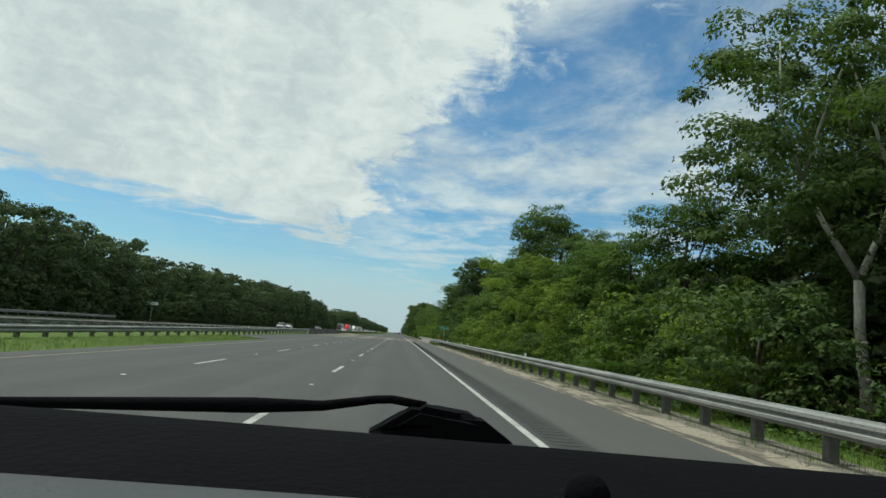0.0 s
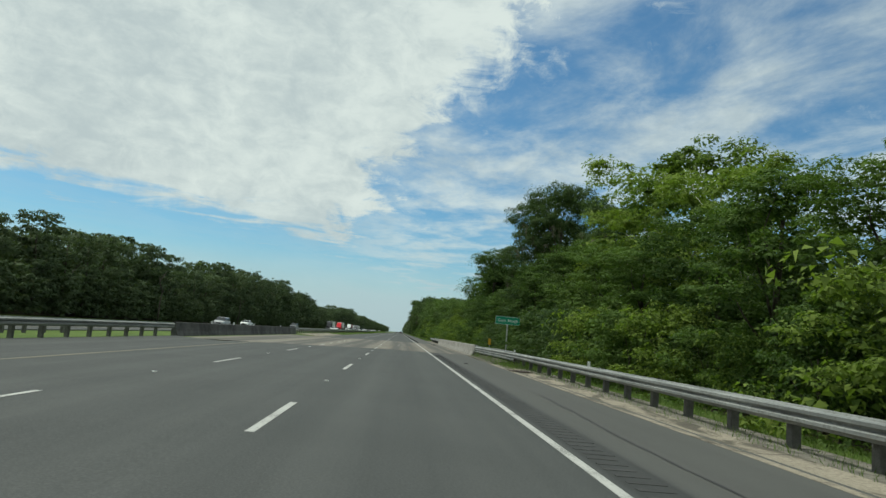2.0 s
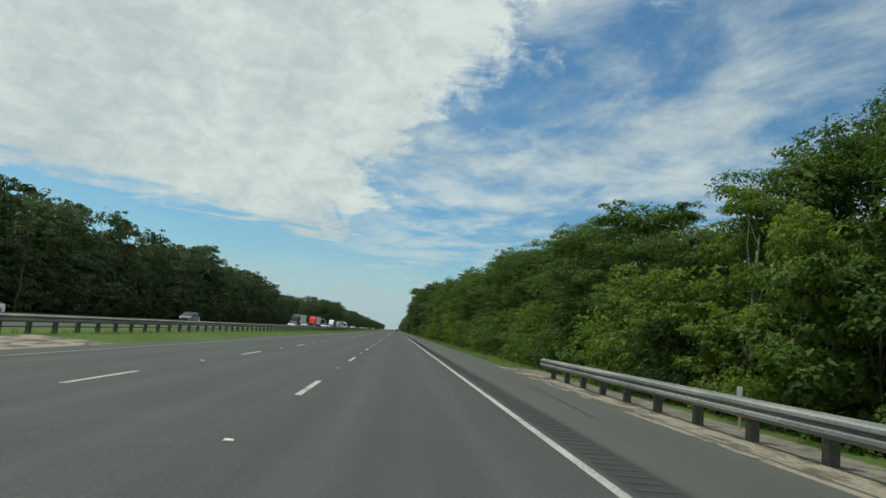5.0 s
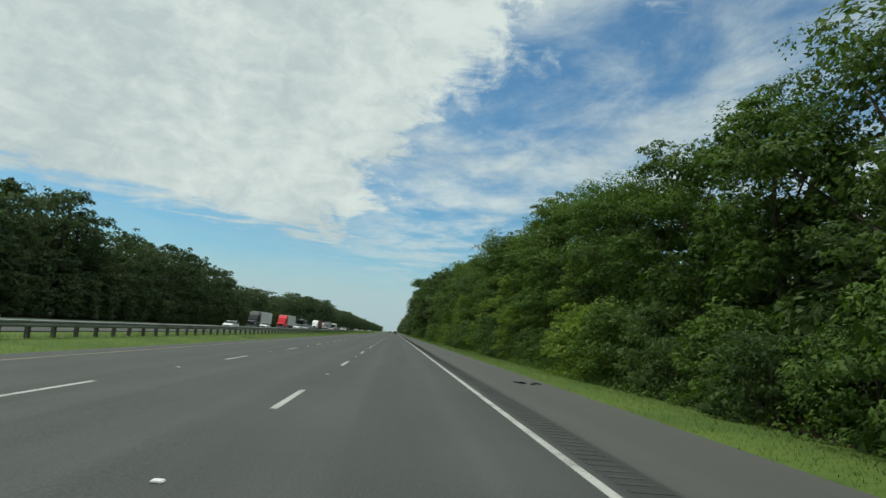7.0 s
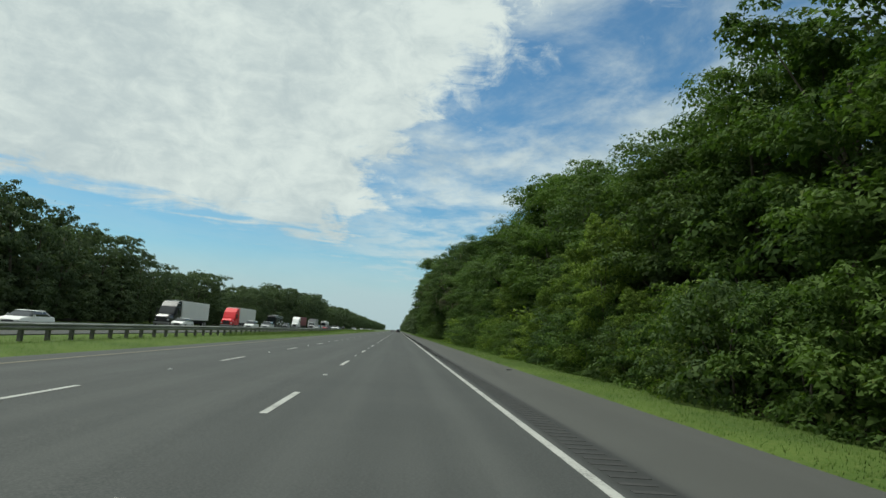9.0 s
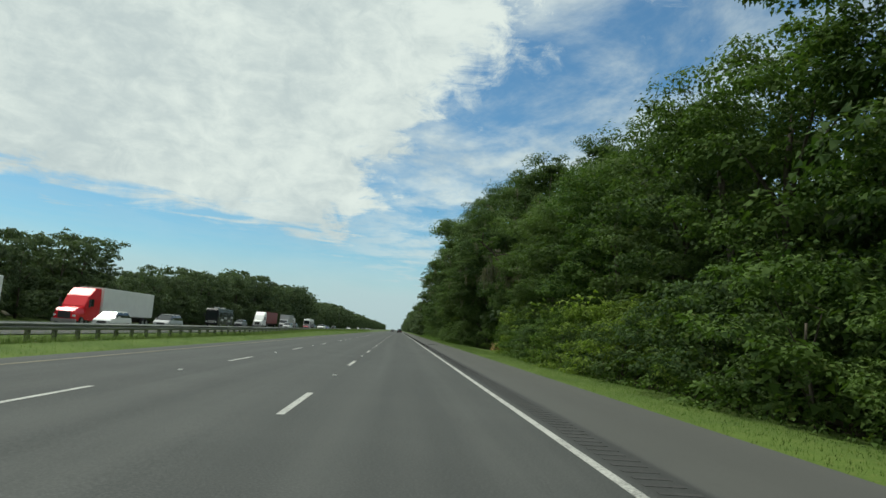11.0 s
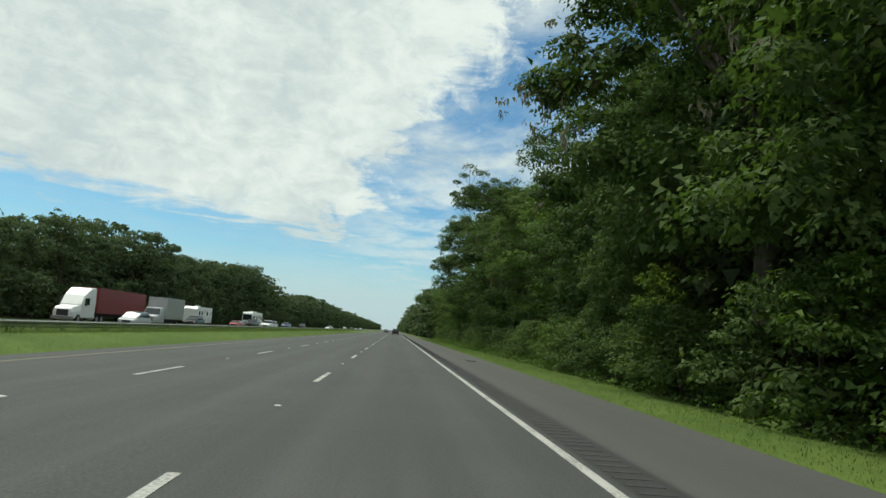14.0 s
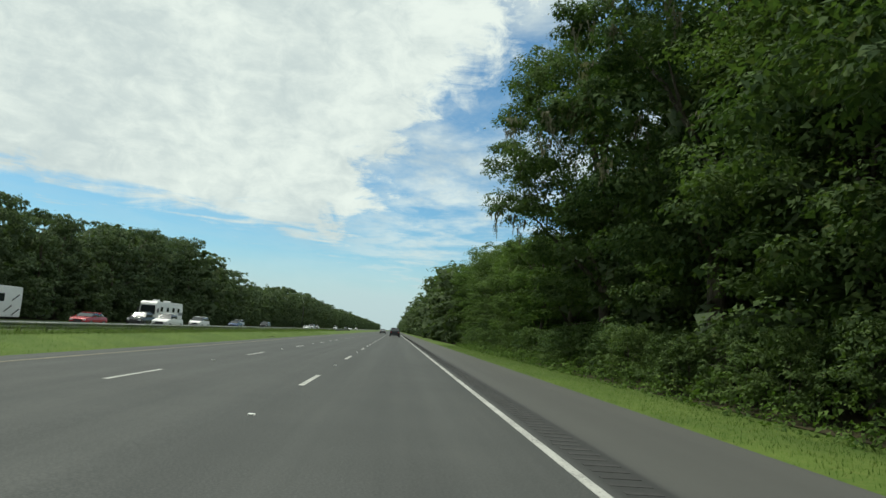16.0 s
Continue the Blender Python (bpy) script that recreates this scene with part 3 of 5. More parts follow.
def crown_points(rng, h, r, base, lobes, clumps, shape, lobe_r):
    """Clump centres and radii: a few big lobes, each carrying smaller clumps on its outside."""
    cs, rs, big, solid = [], [], [], []
    for i in range(lobes):
        u = (i + rng.random()) / lobes
        env, a = envelope(shape, u), i * 2.399 + rng.normal() * 0.35
        q = 0.34 + 0.44 * rng.random()
        lr = r * lobe_r * (0.75 + 0.5 * rng.random())
        c = np.array([math.cos(a) * q * r * env, math.sin(a) * q * r * env, min(base + (h - base) * u, h - lr * 0.75)])
        big.append(c)
        for k in range(clumps):
            d = rng.normal(size=3)
            d[2] = abs(d[2]) * 0.9 - 0.3
            d[:2] += 0.6 * np.array([math.cos(a), math.sin(a)])
            d /= np.linalg.norm(d)
            cs.append(c + d * lr * (0.55 + 0.5 * rng.random()) * np.array([1, 1, 0.85]))
            rs.append(lr * (0.2 + 0.3 * rng.random() ** 1.5))
        cs.append(c)
        rs.append(lr * 0.75)
        solid.append(lr)
    return np.array(cs), np.array(rs), big, solid


def trunk_mesh(name, rng, h, top, rad, limbs, mat, lean=0.05):
    bm = bmesh.new()
    k = 7
    ph = rng.random() * 6
    pts = [Vector((lean * h * math.sin(i * 0.7 + ph) * 0.4, lean * h * math.cos(i * 0.9 + ph) * 0.4, -0.6 + (top + 0.6) * i / (k - 1))) for i in range(k)]
    tube(bm, pts, [rad * (1.4 if i == 0 else 1.0 - 0.62 * i / (k - 1)) for i in range(k)], 8)
    for c in limbs:
        c = Vector(c)
        s = pts[min(k - 1, max(2, int(k * min(0.95, c.z / h * 0.75))))]
        mid = s.lerp(c, 0.5) + Vector((rng.normal() * 0.3, rng.normal() * 0.3, 0.25 + abs(rng.normal()) * 0.2))
        tube(bm, [s, s.lerp(mid, 0.5), mid, c], [rad * 0.42, rad * 0.32, rad * 0.22, rad * 0.07], 5)
    return from_bm(name, bm, mat, True)


def moss_mesh(rng, cs, count, long=1.0, spread=0.5):
    """Ragged grey beards of moss that hang from the lower clumps and thin out downwards."""
    V = []
    low = sorted([c for c in cs if c[2] > 6.0], key=lambda c: c[2])[: max(4, len(cs) // 2)]
    for _ in range(count):
        c = np.array(low[int(rng.integers(len(low)))]) + rng.normal(size=3) * np.array([spread, spread, 0.3])
        drop, sway = (0.4 + 1.1 * rng.random()) * long, rng.normal(size=2) * 0.1
        for _ in range(26):
            u = rng.random() ** 1.3
            thin = 0.15 * (1.0 - 0.75 * u)
            p = c + np.array([rng.normal() * thin + sway[0] * u, rng.normal() * thin + sway[1] * u, -drop * u * 0.75])
            a, w = rng.random() * math.tau, (0.03 + 0.05 * rng.random()) * (1.1 - 0.7 * u)
            tip = p + np.array([rng.normal() * 0.05, rng.normal() * 0.05, -drop * (0.12 + 0.2 * rng.random())])
            o = np.array([math.cos(a) * w, math.sin(a) * w, 0.0])
            V += [p - o, p + o, tip]
    return from_arrays("hanging_moss", V, np.arange(len(V)).reshape(-1, 3), MOSS)


CLOUDS = {}


def make_tree(seed, h, r, base, lobes, clumps, per, size, leaf, bark=None, rad=0.2, shape="round", lobe_r=0.42, limbs=7, top=0.8, name="tree", moss=0, core=42):
    rng = np.random.default_rng(seed)
    cs, rs, big, solid = crown_points(rng, h, r, base, lobes, clumps, shape, lobe_r)
    heart = (0, 0, base + (h - base) * 0.42)
    V = leaves(rng, cs, rs, per, size, heart=heart)
    inner = leaves(rng, np.array(big), np.array(solid) * 0.7, core * 3, size * 1.6, 0.9, heart, 0.6)
    middle = np.array([(rng.normal() * r * 0.24, rng.normal() * r * 0.24, base + (h * 0.9 - base) * rng.random()) for _ in range(8)])
    V = np.concatenate([V, inner, leaves(rng, middle, np.full(8, r * 0.36), core * 3, size * 1.9, 0.9, heart)])
    F = np.arange(len(V)).reshape(-1, 3)
    root = new(name)
    root["tall"], root["broad"] = h, r
    CLOUDS[(leaf.name, seed)] = V
    root["seed"], root["leaf"] = seed, leaf.name
    part("crown", from_arrays("crown", V, F, leaf), root)
    order = sorted(big, key=lambda c: -c[2])
    pick = [order[int(i * len(order) / limbs)] for i in range(min(limbs, len(order)))]
    part("trunk", trunk_mesh("trunk", rng, h, h * top, rad, pick, bark or BARK), root)
    if moss:
        tagged(part("hanging_moss", moss_mesh(rng, cs, moss), root, "pale grey hanging moss"), kind="stuff")
    return root


MODELS = {
    "oak": make_tree(1, 11, 4.0, 1.2, 17, 16, 92, 0.112, LEAF_DARK, rad=0.22, core=75),
    "oak_b": make_tree(2, 11, 3.8, 0.8, 17, 16, 90, 0.112, LEAF_MID, rad=0.2, shape="flat", core=75),
    "gum": make_tree(3, 11, 3.0, 0.8, 16, 15, 90, 0.108, LEAF_MID, rad=0.16, lobe_r=0.46, core=75),
    "light": make_tree(4, 9, 3.0, 1.6, 14, 14, 84, 0.105, LEAF_LIGHT, BARK_PALE, rad=0.11, lobe_r=0.42),
    "cone": make_tree(5, 12, 3.9, 0.4, 18, 16, 92, 0.112, LEAF_MID, rad=0.16, shape="cone", core=75),
    "great": make_tree(11, 16, 6.6, 3.2, 26, 21, 170, 0.122, LEAF_DARK, rad=0.36, shape="umbrella", lobe_r=0.34, moss=80, limbs=12, core=110),
    "great_b": make_tree(12, 15, 5.8, 1.2, 26, 20, 150, 0.125, LEAF_DARK, rad=0.3, lobe_r=0.36, moss=35, limbs=10, core=110),
    "far": make_tree(6, 12, 4.4, 0.3, 14, 5, 13, 0.52, LEAF_FAR_HAZE, rad=0.2, limbs=3, shape="flat", core=5),
    "far_b": make_tree(7, 12, 4.0, 0.2, 14, 5, 13, 0.52, LEAF_FAR_HAZE, rad=0.2, limbs=3, core=5),
    "left": make_tree(16, 12, 4.3, 0.3, 16, 11, 34, 0.25, LEAF_FAR_HAZE, rad=0.2, limbs=4, shape="flat", core=16),
    "left_b": make_tree(17, 12, 3.6, 0.2, 16, 11, 34, 0.25, LEAF_FAR_HAZE, rad=0.2, limbs=4, core=16),
    "bush": make_tree(8, 3.0, 2.1, 0.0, 11, 11, 46, 0.088, LEAF_MID, rad=0.05, shape="mound", limbs=4, top=0.6, name="bush", core=16),
    "vine": make_tree(9, 3.2, 2.3, 0.0, 12, 11, 48, 0.085, LEAF_LIGHT, rad=0.05, shape="mound", limbs=4, top=0.6, name="bush", core=16),
    "drape": make_tree(19, 6.5, 2.3, 0.0, 16, 15, 74, 0.095, LEAF_LIGHT, rad=0.06, shape="mound", limbs=5, top=0.6, name="bush", core=9),
    "bush_d": make_tree(10, 3.0, 2.1, 0.0, 11, 11, 46, 0.088, LEAF_DARK, rad=0.05, shape="mound", limbs=4, top=0.6, name="bush", core=16),
}
LABELS = {
    "oak": ("broad dark green oak in the roadside woods", "tree"), "oak_b": ("spreading green oak at the edge of the woods", "tree"),
    "gum": ("slender green gum tree in the roadside woods", "tree"), "light": ("light yellow-green young tree among darker ones", "tree"),
    "cone": ("conical green tree overgrown with vines", "tree"), "great": ("huge live oak hung with grey moss above the verge", "tree"),
    "great_b": ("tall spreading live oak leaning out over the verge", "tree"), "left": ("dark green tree in the woods across the motorway", "tree"),
    "left_b": ("tall dark tree in the woods across the motorway", "tree"), "bush": ("dense green bush at the foot of the woods", "bush"),
    "vine": ("yellow-green thicket draped with vines", "bush"), "drape": ("tall yellow-green curtain of vines over a small tree", "bush"), "bush_d": ("dark shaded shrub under the trees", "bush"),
}
USED = set()


def plant(kind, x, y, h, wide=1.0, turn=None, z=-0.3):
    src = MODELS[kind]
    k = h / src["tall"]
    a = random.random() * math.tau if turn is None else turn
    m = Matrix.Translation((x, y, z)) @ Matrix.Rotation(a, 4, "Z") @ Matrix.Diagonal((k * wide, k * wide, k, 1))
    if kind in USED:
        ob = copy_thing(src, m @ Matrix.Diagonal((1 / src.scale[0], 1 / src.scale[1], 1 / src.scale[2], 1)))
    else:
        USED.add(kind)
        ob = src
        ob.matrix_basis = m
    shrub = kind in ("bush", "vine", "bush_d", "drape")
    return tagged(ob, *LABELS[kind], group="bushes along the woods" if shrub else "trees along the motorway")


def thicket(name, spots, kinds, mat, label):
    """Many far trees joined into one object; spots are x, y, z, height, width."""
    rnd, out = random.Random(3), []
    clouds = []
    for k in kinds:
        clouds.append((CLOUDS[(MODELS[k]["leaf"], MODELS[k]["seed"])], MODELS[k]["tall"]))
    for x, y, z, h, wide in spots:
        co, tall = clouds[rnd.randrange(len(clouds))]
        a, k = rnd.random() * math.tau, h / tall
        c, s = math.cos(a) * k * wide, math.sin(a) * k * wide
        out.append(np.stack([x + co[:, 0] * c - co[:, 1] * s, y + co[:, 0] * s + co[:, 1] * c, z + co[:, 2] * k,
                             (co[:, 3] * math.cos(a) - co[:, 4] * math.sin(a)), (co[:, 3] * math.sin(a) + co[:, 4] * math.cos(a)), co[:, 5]], axis=1))
    V = np.concatenate(out)
    ob = new(name, from_arrays(name, V, np.arange(len(V)).reshape(-1, 3), mat))
    return tagged(ob, label, "woods", kind="stuff")


# height of the woods along the road, right and left
WOODS_Y = [-40, 22, 27, 34, 40, 48, 62, 70, 76, 92, 102, 124, 138, 152, 160, 170, 177, 182, 200, 230, 247, 256, 267, 278, 287, 295, 312, 322, 334, 350, 372, 390, 420, 460, 535, 545, 580, 620]
WOODS_H = [11, 10, 7.2, 7.4, 8.0, 8.4, 7.4, 6.8, 7.8, 7.0, 8.6, 7.2, 7.2, 8.8, 8.4, 8.2, 6.8, 9.0, 10, 11.0, 10.4, 11.6, 10.4, 11.2, 13.2, 11.4, 11.2, 14.2, 16.6, 13.2, 12.5, 14, 15, 15, 14, 10.5, 13, 14]
LEFT_Y = [-20, 88, 135, 165, 181, 205, 228, 240, 272, 295, 308, 323, 331, 344, 380, 394, 402, 412, 436, 447, 457, 480, 505, 537, 560, 570, 580, 600, 622, 650, 690, 723, 800, 2400]
LEFT_H = [12, 12.7, 12.2, 11.5, 13.2, 11, 13.5, 14.2, 15.5, 14, 15.5, 14, 12, 13.6, 15.2, 14, 10.4, 10.6, 12, 8, 9, 11, 10.6, 15, 15.6, 12.4, 15.8, 14.4, 17.6, 16, 13, 13.4, 14.5, 14.5]
# single trees that stand out: kind, x, y, height, width
STAND = [
    ("cone", 12.2, 58, 14.3, 0.92), ("great_b", 15.0, 52, 10.5, 1.0), ("oak", 14.6, 60, 13.0, 1.05), ("great_b", 16.8, 21.5, 12.5, 0.9), ("oak_b", 15.4, 25.5, 8.4, 1.1), ("oak", 15.6, 19.0, 9.0, 1.1), ("oak_b", 15.0, 152.5, 11.0, 1.1), ("oak_b", 14.8, 159, 9.4, 1.1), ("oak", 15.0, 165, 9.0, 1.1), ("oak_b", 15.2, 172, 9.0, 1.1), ("great_b", 20.0, 15, 12.5, 1.0), ("oak", 16.6, 12.5, 6.5, 1.2), ("oak", 17.0, 29, 6.6, 1.5), ("oak", 14.5, 34, 6.2, 1.4), ("oak", 14.2, 66, 9.0, 1.0), ("light", 16.0, 95, 13.2, 1.2), ("light", 17.0, 104, 15.0, 1.2), ("light", 15.0, 88, 10.5, 1.2),
    ("great", 14.4, 121, 16.8, 0.8), ("great_b", 14.2, 124, 14.5, 0.85), ("great_b", 17.2, 113, 14.0, 0.95), ("great_b", 19.5, 107, 11.0, 1.0), ("oak", 14.2, 112, 8.0, 1.1), ("oak", 12.4, 119.5, 9.5, 1.0), ("oak", 20.0, 11, 10.5, 1.1), ("cone", 12.0, 147.5, 14.0, 1.1), ("gum", 12.9, 149.5, 12.0, 1.1), ("cone", 13.2, 151.5, 12.8, 1.15), ("oak_b", 13.6, 145.5, 10.6, 1.1), ("oak", 12.4, 155, 10.2, 0.95),
    ("oak", 14.6, 173, 10.0, 1.0), ("great_b", 18.0, 395, 19.5, 1.0), ("great", 15.0, 422.5, 22.0, 0.9), ("great_b", 15.4, 410, 21.5, 1.0), ("great_b", 17.0, 420, 19.5, 1.0),
    ("great", 12.6, 431, 18.0, 1.05), ("great_b", 12.2, 440, 20.5, 1.0), ("great", 11.2, 449, 21.5, 0.98), ("gum", 12.6, 266, 13.4, 1.1), ("gum", 12.8, 271, 12.8, 1.0), ("great_b", 14.0, 468, 19.0, 1.0), ("great_b", 16.0, 459, 22.0, 0.9), ("great", 13.4, 487, 15.5, 0.95), ("great_b", 11.0, 457, 13.0, 0.8),
    ("oak_b", 14.6, 284, 12.6, 1.1), ("oak_b", 14.4, 290.5, 12.8, 1.1), ("oak_b", 14.8, 298, 12.2, 1.1), ("oak", 14.6, 304.5, 12.0, 1.1), ("oak_b", 14.8, 311, 11.8, 1.1),
    ("oak_b", 17.6, 401, 13, 1.1), ("oak", 18.0, 407, 13, 1.1), ("oak_b", 18.2, 413.5, 13, 1.2), ("oak", 18.4, 427, 13, 1.1), ("oak_b", 16.4, 432, 12, 1.1),
    ("oak_b", 16.2, 494, 12, 1.1), ("oak", 16.6, 500.5, 13, 1.1), ("oak_b", 17.4, 507, 13, 1.1), ("oak_b", 17.0, 522, 15, 1.1), ("oak", 16.8, 527.5, 15, 1.1), ("oak_b", 17.0, 536, 13, 1.2), ("great_b", 18.6, 526, 20.0, 1.0),
    ("great_b", 13.0, 503, 19.0, 1.0), ("great", 13.4, 518, 22.0, 0.9), ("great_b", 16.5, 511, 20.0, 1.0), ("great", 12.4, 531, 20.5, 0.9), ("great_b", 14.6, 553, 11.5, 1.0),
]


def right_woods():
    rnd = random.Random(5)
    for kind, x, y, h, wide in STAND:
        plant(kind, x, y, h, wide, turn=rnd.random() * math.tau)
    y = -12.0
    while y < 600:
        if not any(abs(y - q[2]) < (2.5 if y < 380 else 5) for q in STAND if q[1] < 14.35) and not 8 < y < 22 and not 396 < y < 430:
            h = float(np.interp(y, WOODS_Y, WOODS_H)) * rnd.uniform(0.9, 1.05)
            kinds = ["oak", "oak_b", "gum", "gum", "cone"] if y < 200 else ["oak", "oak_b", "gum", "oak"] if y < 380 else ["oak", "oak_b"]
            kind, wide = rnd.choice(kinds), (rnd.uniform(0.95, 1.2) if y < 230 else rnd.uniform(1.0, 1.2)) * (1.0 if h > 9 else 1.2)
            reach = MODELS[kind]["broad"] * h / MODELS[kind]["tall"] * wide
            plant(kind, max(11.2, 8.6 + reach * 0.9) + rnd.uniform(-0.4, 0.8), y, h, wide)
        y += rnd.uniform(4.6, 6.0)
    y = -18.0
    while y < 590:
        if 9.0 < y < 16.0:
            y = 16.2
        # bush_d dominates the shaded stretches: its darker leaf colour stands in for shade
        k = rnd.choice(["bush", "vine", "bush", "vine", "bush_d"] if 18 < y < 94 or 128 < y < 240 else ["bush_d", "bush_d", "bush", "bush_d"] if y < 18 or 90 < y < 130 or y > 425 else ["bush", "bush_d", "bush_d", "bush", "vine"])
        late = min(1.0, max(0.0, (y - 465) / 20))      # under the last great oaks the bushes stand back, all dark-leaved to deepen the shade
        plant("bush_d" if late > 0.5 else k, 9.5 + 1.3 * late + float(bay(y)) + rnd.uniform(-0.3, 0.8), y, rnd.uniform(2.2, 4.2 - 1.2 * late), rnd.uniform(0.85, 1.15))
        y += rnd.uniform(2.3, 3.3)
    plant("drape", 9.6, 66, 4.6, 0.95)
    plant("drape", 9.4, 44, 6.0, 0.85)
    plant("drape", 9.6, 36, 5.5, 0.9)
    for x, y, h, wide in ((10.6, 47.5, 8.0, 0.85), (10.6, 52.5, 8.8, 0.85), (10.9, 56.5, 9.6, 0.8), (10.5, 61, 8.0, 0.85), (10.4, 41, 6.0, 0.9), (10.3, 32, 4.8, 0.9), (11.8, 21.5, 4.4, 0.9),
                          (10.2, 252, 6.5, 0.9), (10.4, 276, 7.5, 0.9), (9.9, 287, 6.0, 0.9), (9.9, 313, 7.0, 0.8), (9.4, 303, 3.8, 0.9), (12.8, 412.5, 4.6, 0.9), (12.6, 407.5, 4.4, 0.9), (11.2, 402, 4.4, 0.9), (10.6, 397, 5.0, 0.9), (9.9, 454.5, 4.8, 0.8)):
        plant("drape", x, y, h, wide)
    plant("drape", 8.9, 167.5, 5.2, 0.8)
    plant("light", 9.8, 171, 6.4, 0.8)
    plant("vine", 9.0, 174.5, 4.4, 1.0)
    plant("drape", 9.3, 307, 7.4, 0.75)
    plant("vine", 9.0, 297, 3.6, 0.8)
    plant("drape", 9.4, 319, 5.0, 0.7)
    plant("drape", 9.8, 333, 6.6, 0.8)
    plant("drape", 9.2, 267, 4.6, 0.9)
    spots = []
    y = -30.0
    while y < 640:
        h = float(np.interp(y, WOODS_Y, WOODS_H))
        spots.append((16.4 + rnd.uniform(-1.0, 1.6), y, -0.6, h * rnd.uniform(0.88, 1.0), rnd.uniform(1.0, 1.2)))
        if not 394 < y < 434 and not 488 < y < 545:
            spots.append((13.6 + rnd.uniform(-0.8, 0.8), y + 1, -0.6, rnd.uniform(3.5, 6.0), 1.3))
        spots.append((22.0 + rnd.uniform(-1.0, 2.0), y + 2, -0.6, h * rnd.uniform(0.75, 0.95), 1.2))
        if not 394 < y < 434 and not 488 < y < 545:
            spots.append((15.6 + rnd.uniform(-0.8, 0.8), y + 3, -0.6, rnd.uniform(5.0, 8.0), 1.3))
        spots.append((27.0 + rnd.uniform(-1.5, 1.5), y + 4, -0.6, h * rnd.uniform(0.75, 0.95), 1.3))
        y += rnd.uniform(6.5, 8)
    y = 600.0
    while y < 2400:
        spots.append((11.5 + rnd.uniform(-1.0, 1.5), y, -0.5, 15 * rnd.uniform(0.85, 1.05), rnd.uniform(1.0, 1.3)))
        y += 6 + (y - 600) * 0.014
    thicket("right_woods_behind", spots, ["far", "far_b"], LEAF_FAR_HAZE, "dense dark green woods behind the front trees")


def left_woods():
    rnd, spots = random.Random(8), []
    y = 20.0
    while y < 2400:
        h = float(np.interp(y, LEFT_Y, LEFT_H)) * rnd.uniform(0.88, 1.13)
        if 30 < y < 640:
            plant(rnd.choice(["left", "left_b"]), -46 + rnd.uniform(-1.2, 1.2), y, h, rnd.uniform(0.75, 1.1), z=-0.6)
        else:
            spots.append((-46 + rnd.uniform(-1.5, 1.5), y, -0.6, h, rnd.uniform(1.0, 1.25)))
        spots.append((-53 + rnd.uniform(-1.5, 1.5), y + 3, -0.6, h * rnd.uniform(0.85, 1.12), rnd.uniform(0.8, 1.15)))
        spots.append((-42.8 + rnd.uniform(-0.8, 0.8), y + 1.5, -0.6, rnd.uniform(3, 6), 1.1))
        if y < 760:
            spots.append((-43.4 + rnd.uniform(-0.6, 0.6), y + 4.5, -0.6, rnd.uniform(3, 7), 1.1))
            spots.append((-49.5 + rnd.uniform(-1.0, 1.0), y + 1.0, -0.6, h * rnd.uniform(0.55, 0.8), 1.3))
            spots.append((-57.5 + rnd.uniform(-1.0, 1.0), y, -0.6, h * rnd.uniform(0.8, 0.95), 1.3))
        y += rnd.uniform(5.8, 7.4) + max(0, y - 640) * 0.014
    thicket("left_woods_behind", spots, ["far", "far_b"], LEAF_FAR_HAZE, "continuous dark woods on the far side of the motorway")


def pale_tree():
    """The open-crowned tree with a pale forked trunk near the start of the rail."""
    rng = np.random.default_rng(77)
    root = tagged(new("tree"), "tall open-crowned tree with a pale forked trunk", "tree", "trees along the motorway")
    root.location = (12.9, 17.6, -0.3)
    bm = bmesh.new()
    fork = Vector((0.05, 0.0, 4.2))
    tube(bm, [Vector((0.35, 0, -0.5)), Vector((0.25, 0, 1.2)), Vector((0.1, 0.05, 2.8)), fork], [0.22, 0.155, 0.145, 0.15], 10)
    ends = []
    for dx, dy, dz, r in ((-1.5, 0.4, 4.6, 0.17), (1.3, 0.3, 4.8, 0.18), (-2.8, -0.6, 6.6, 0.08), (0.2, 1.0, 7.6, 0.09), (2.6, -0.8, 6.4, 0.08), (-0.8, -1.4, 7.2, 0.08)):
        a = fork if r > 0.1 else ends[0] if dx < 0 else ends[1]
        e = Vector((dx, dy, 4.2 + dz)) if r < 0.1 else fork + Vector((dx, dy, dz * 0.62))
        tube(bm, [a, a.lerp(e, 0.5) + Vector((0.12 * dx, 0, 0.15)), e], [r * 0.66, r * 0.5, r * 0.28], 7)
        ends.append(e)
    tube(bm, [Vector((0.12, -0.08, 2.4)), Vector((0.1, -0.24, 2.45))], [0.08, 0.055], 7)
    tube(bm, [Vector((0.2, -0.08, 1.4)), Vector((0.2, -0.26, 1.4))], [0.075, 0.05], 7)
    part("trunk", from_bm("trunk", bm, BARK_PALE, True), root, "pale grey forked trunk with dark knots")
    cs, rs = [], []
    for _ in range(150):
        a, u = rng.random() * math.tau, rng.random()
        q = 5.4 * math.sqrt(max(0.1, 1 - (2 * u - 0.8) ** 2 / 1.5)) * (0.35 + 0.65 * rng.random())
        cs.append((math.cos(a) * q - 0.4, math.sin(a) * q, 5.0 + 7.4 * u))
        rs.append(0.5 + 0.5 * rng.random())
    V = leaves(rng, cs, rs, 240, 0.135, heart=(-0.4, 0, 7.5))
    F = np.arange(len(V)).reshape(-1, 3)
    part("crown", from_arrays("crown", V, F, LEAF_DARK), root)


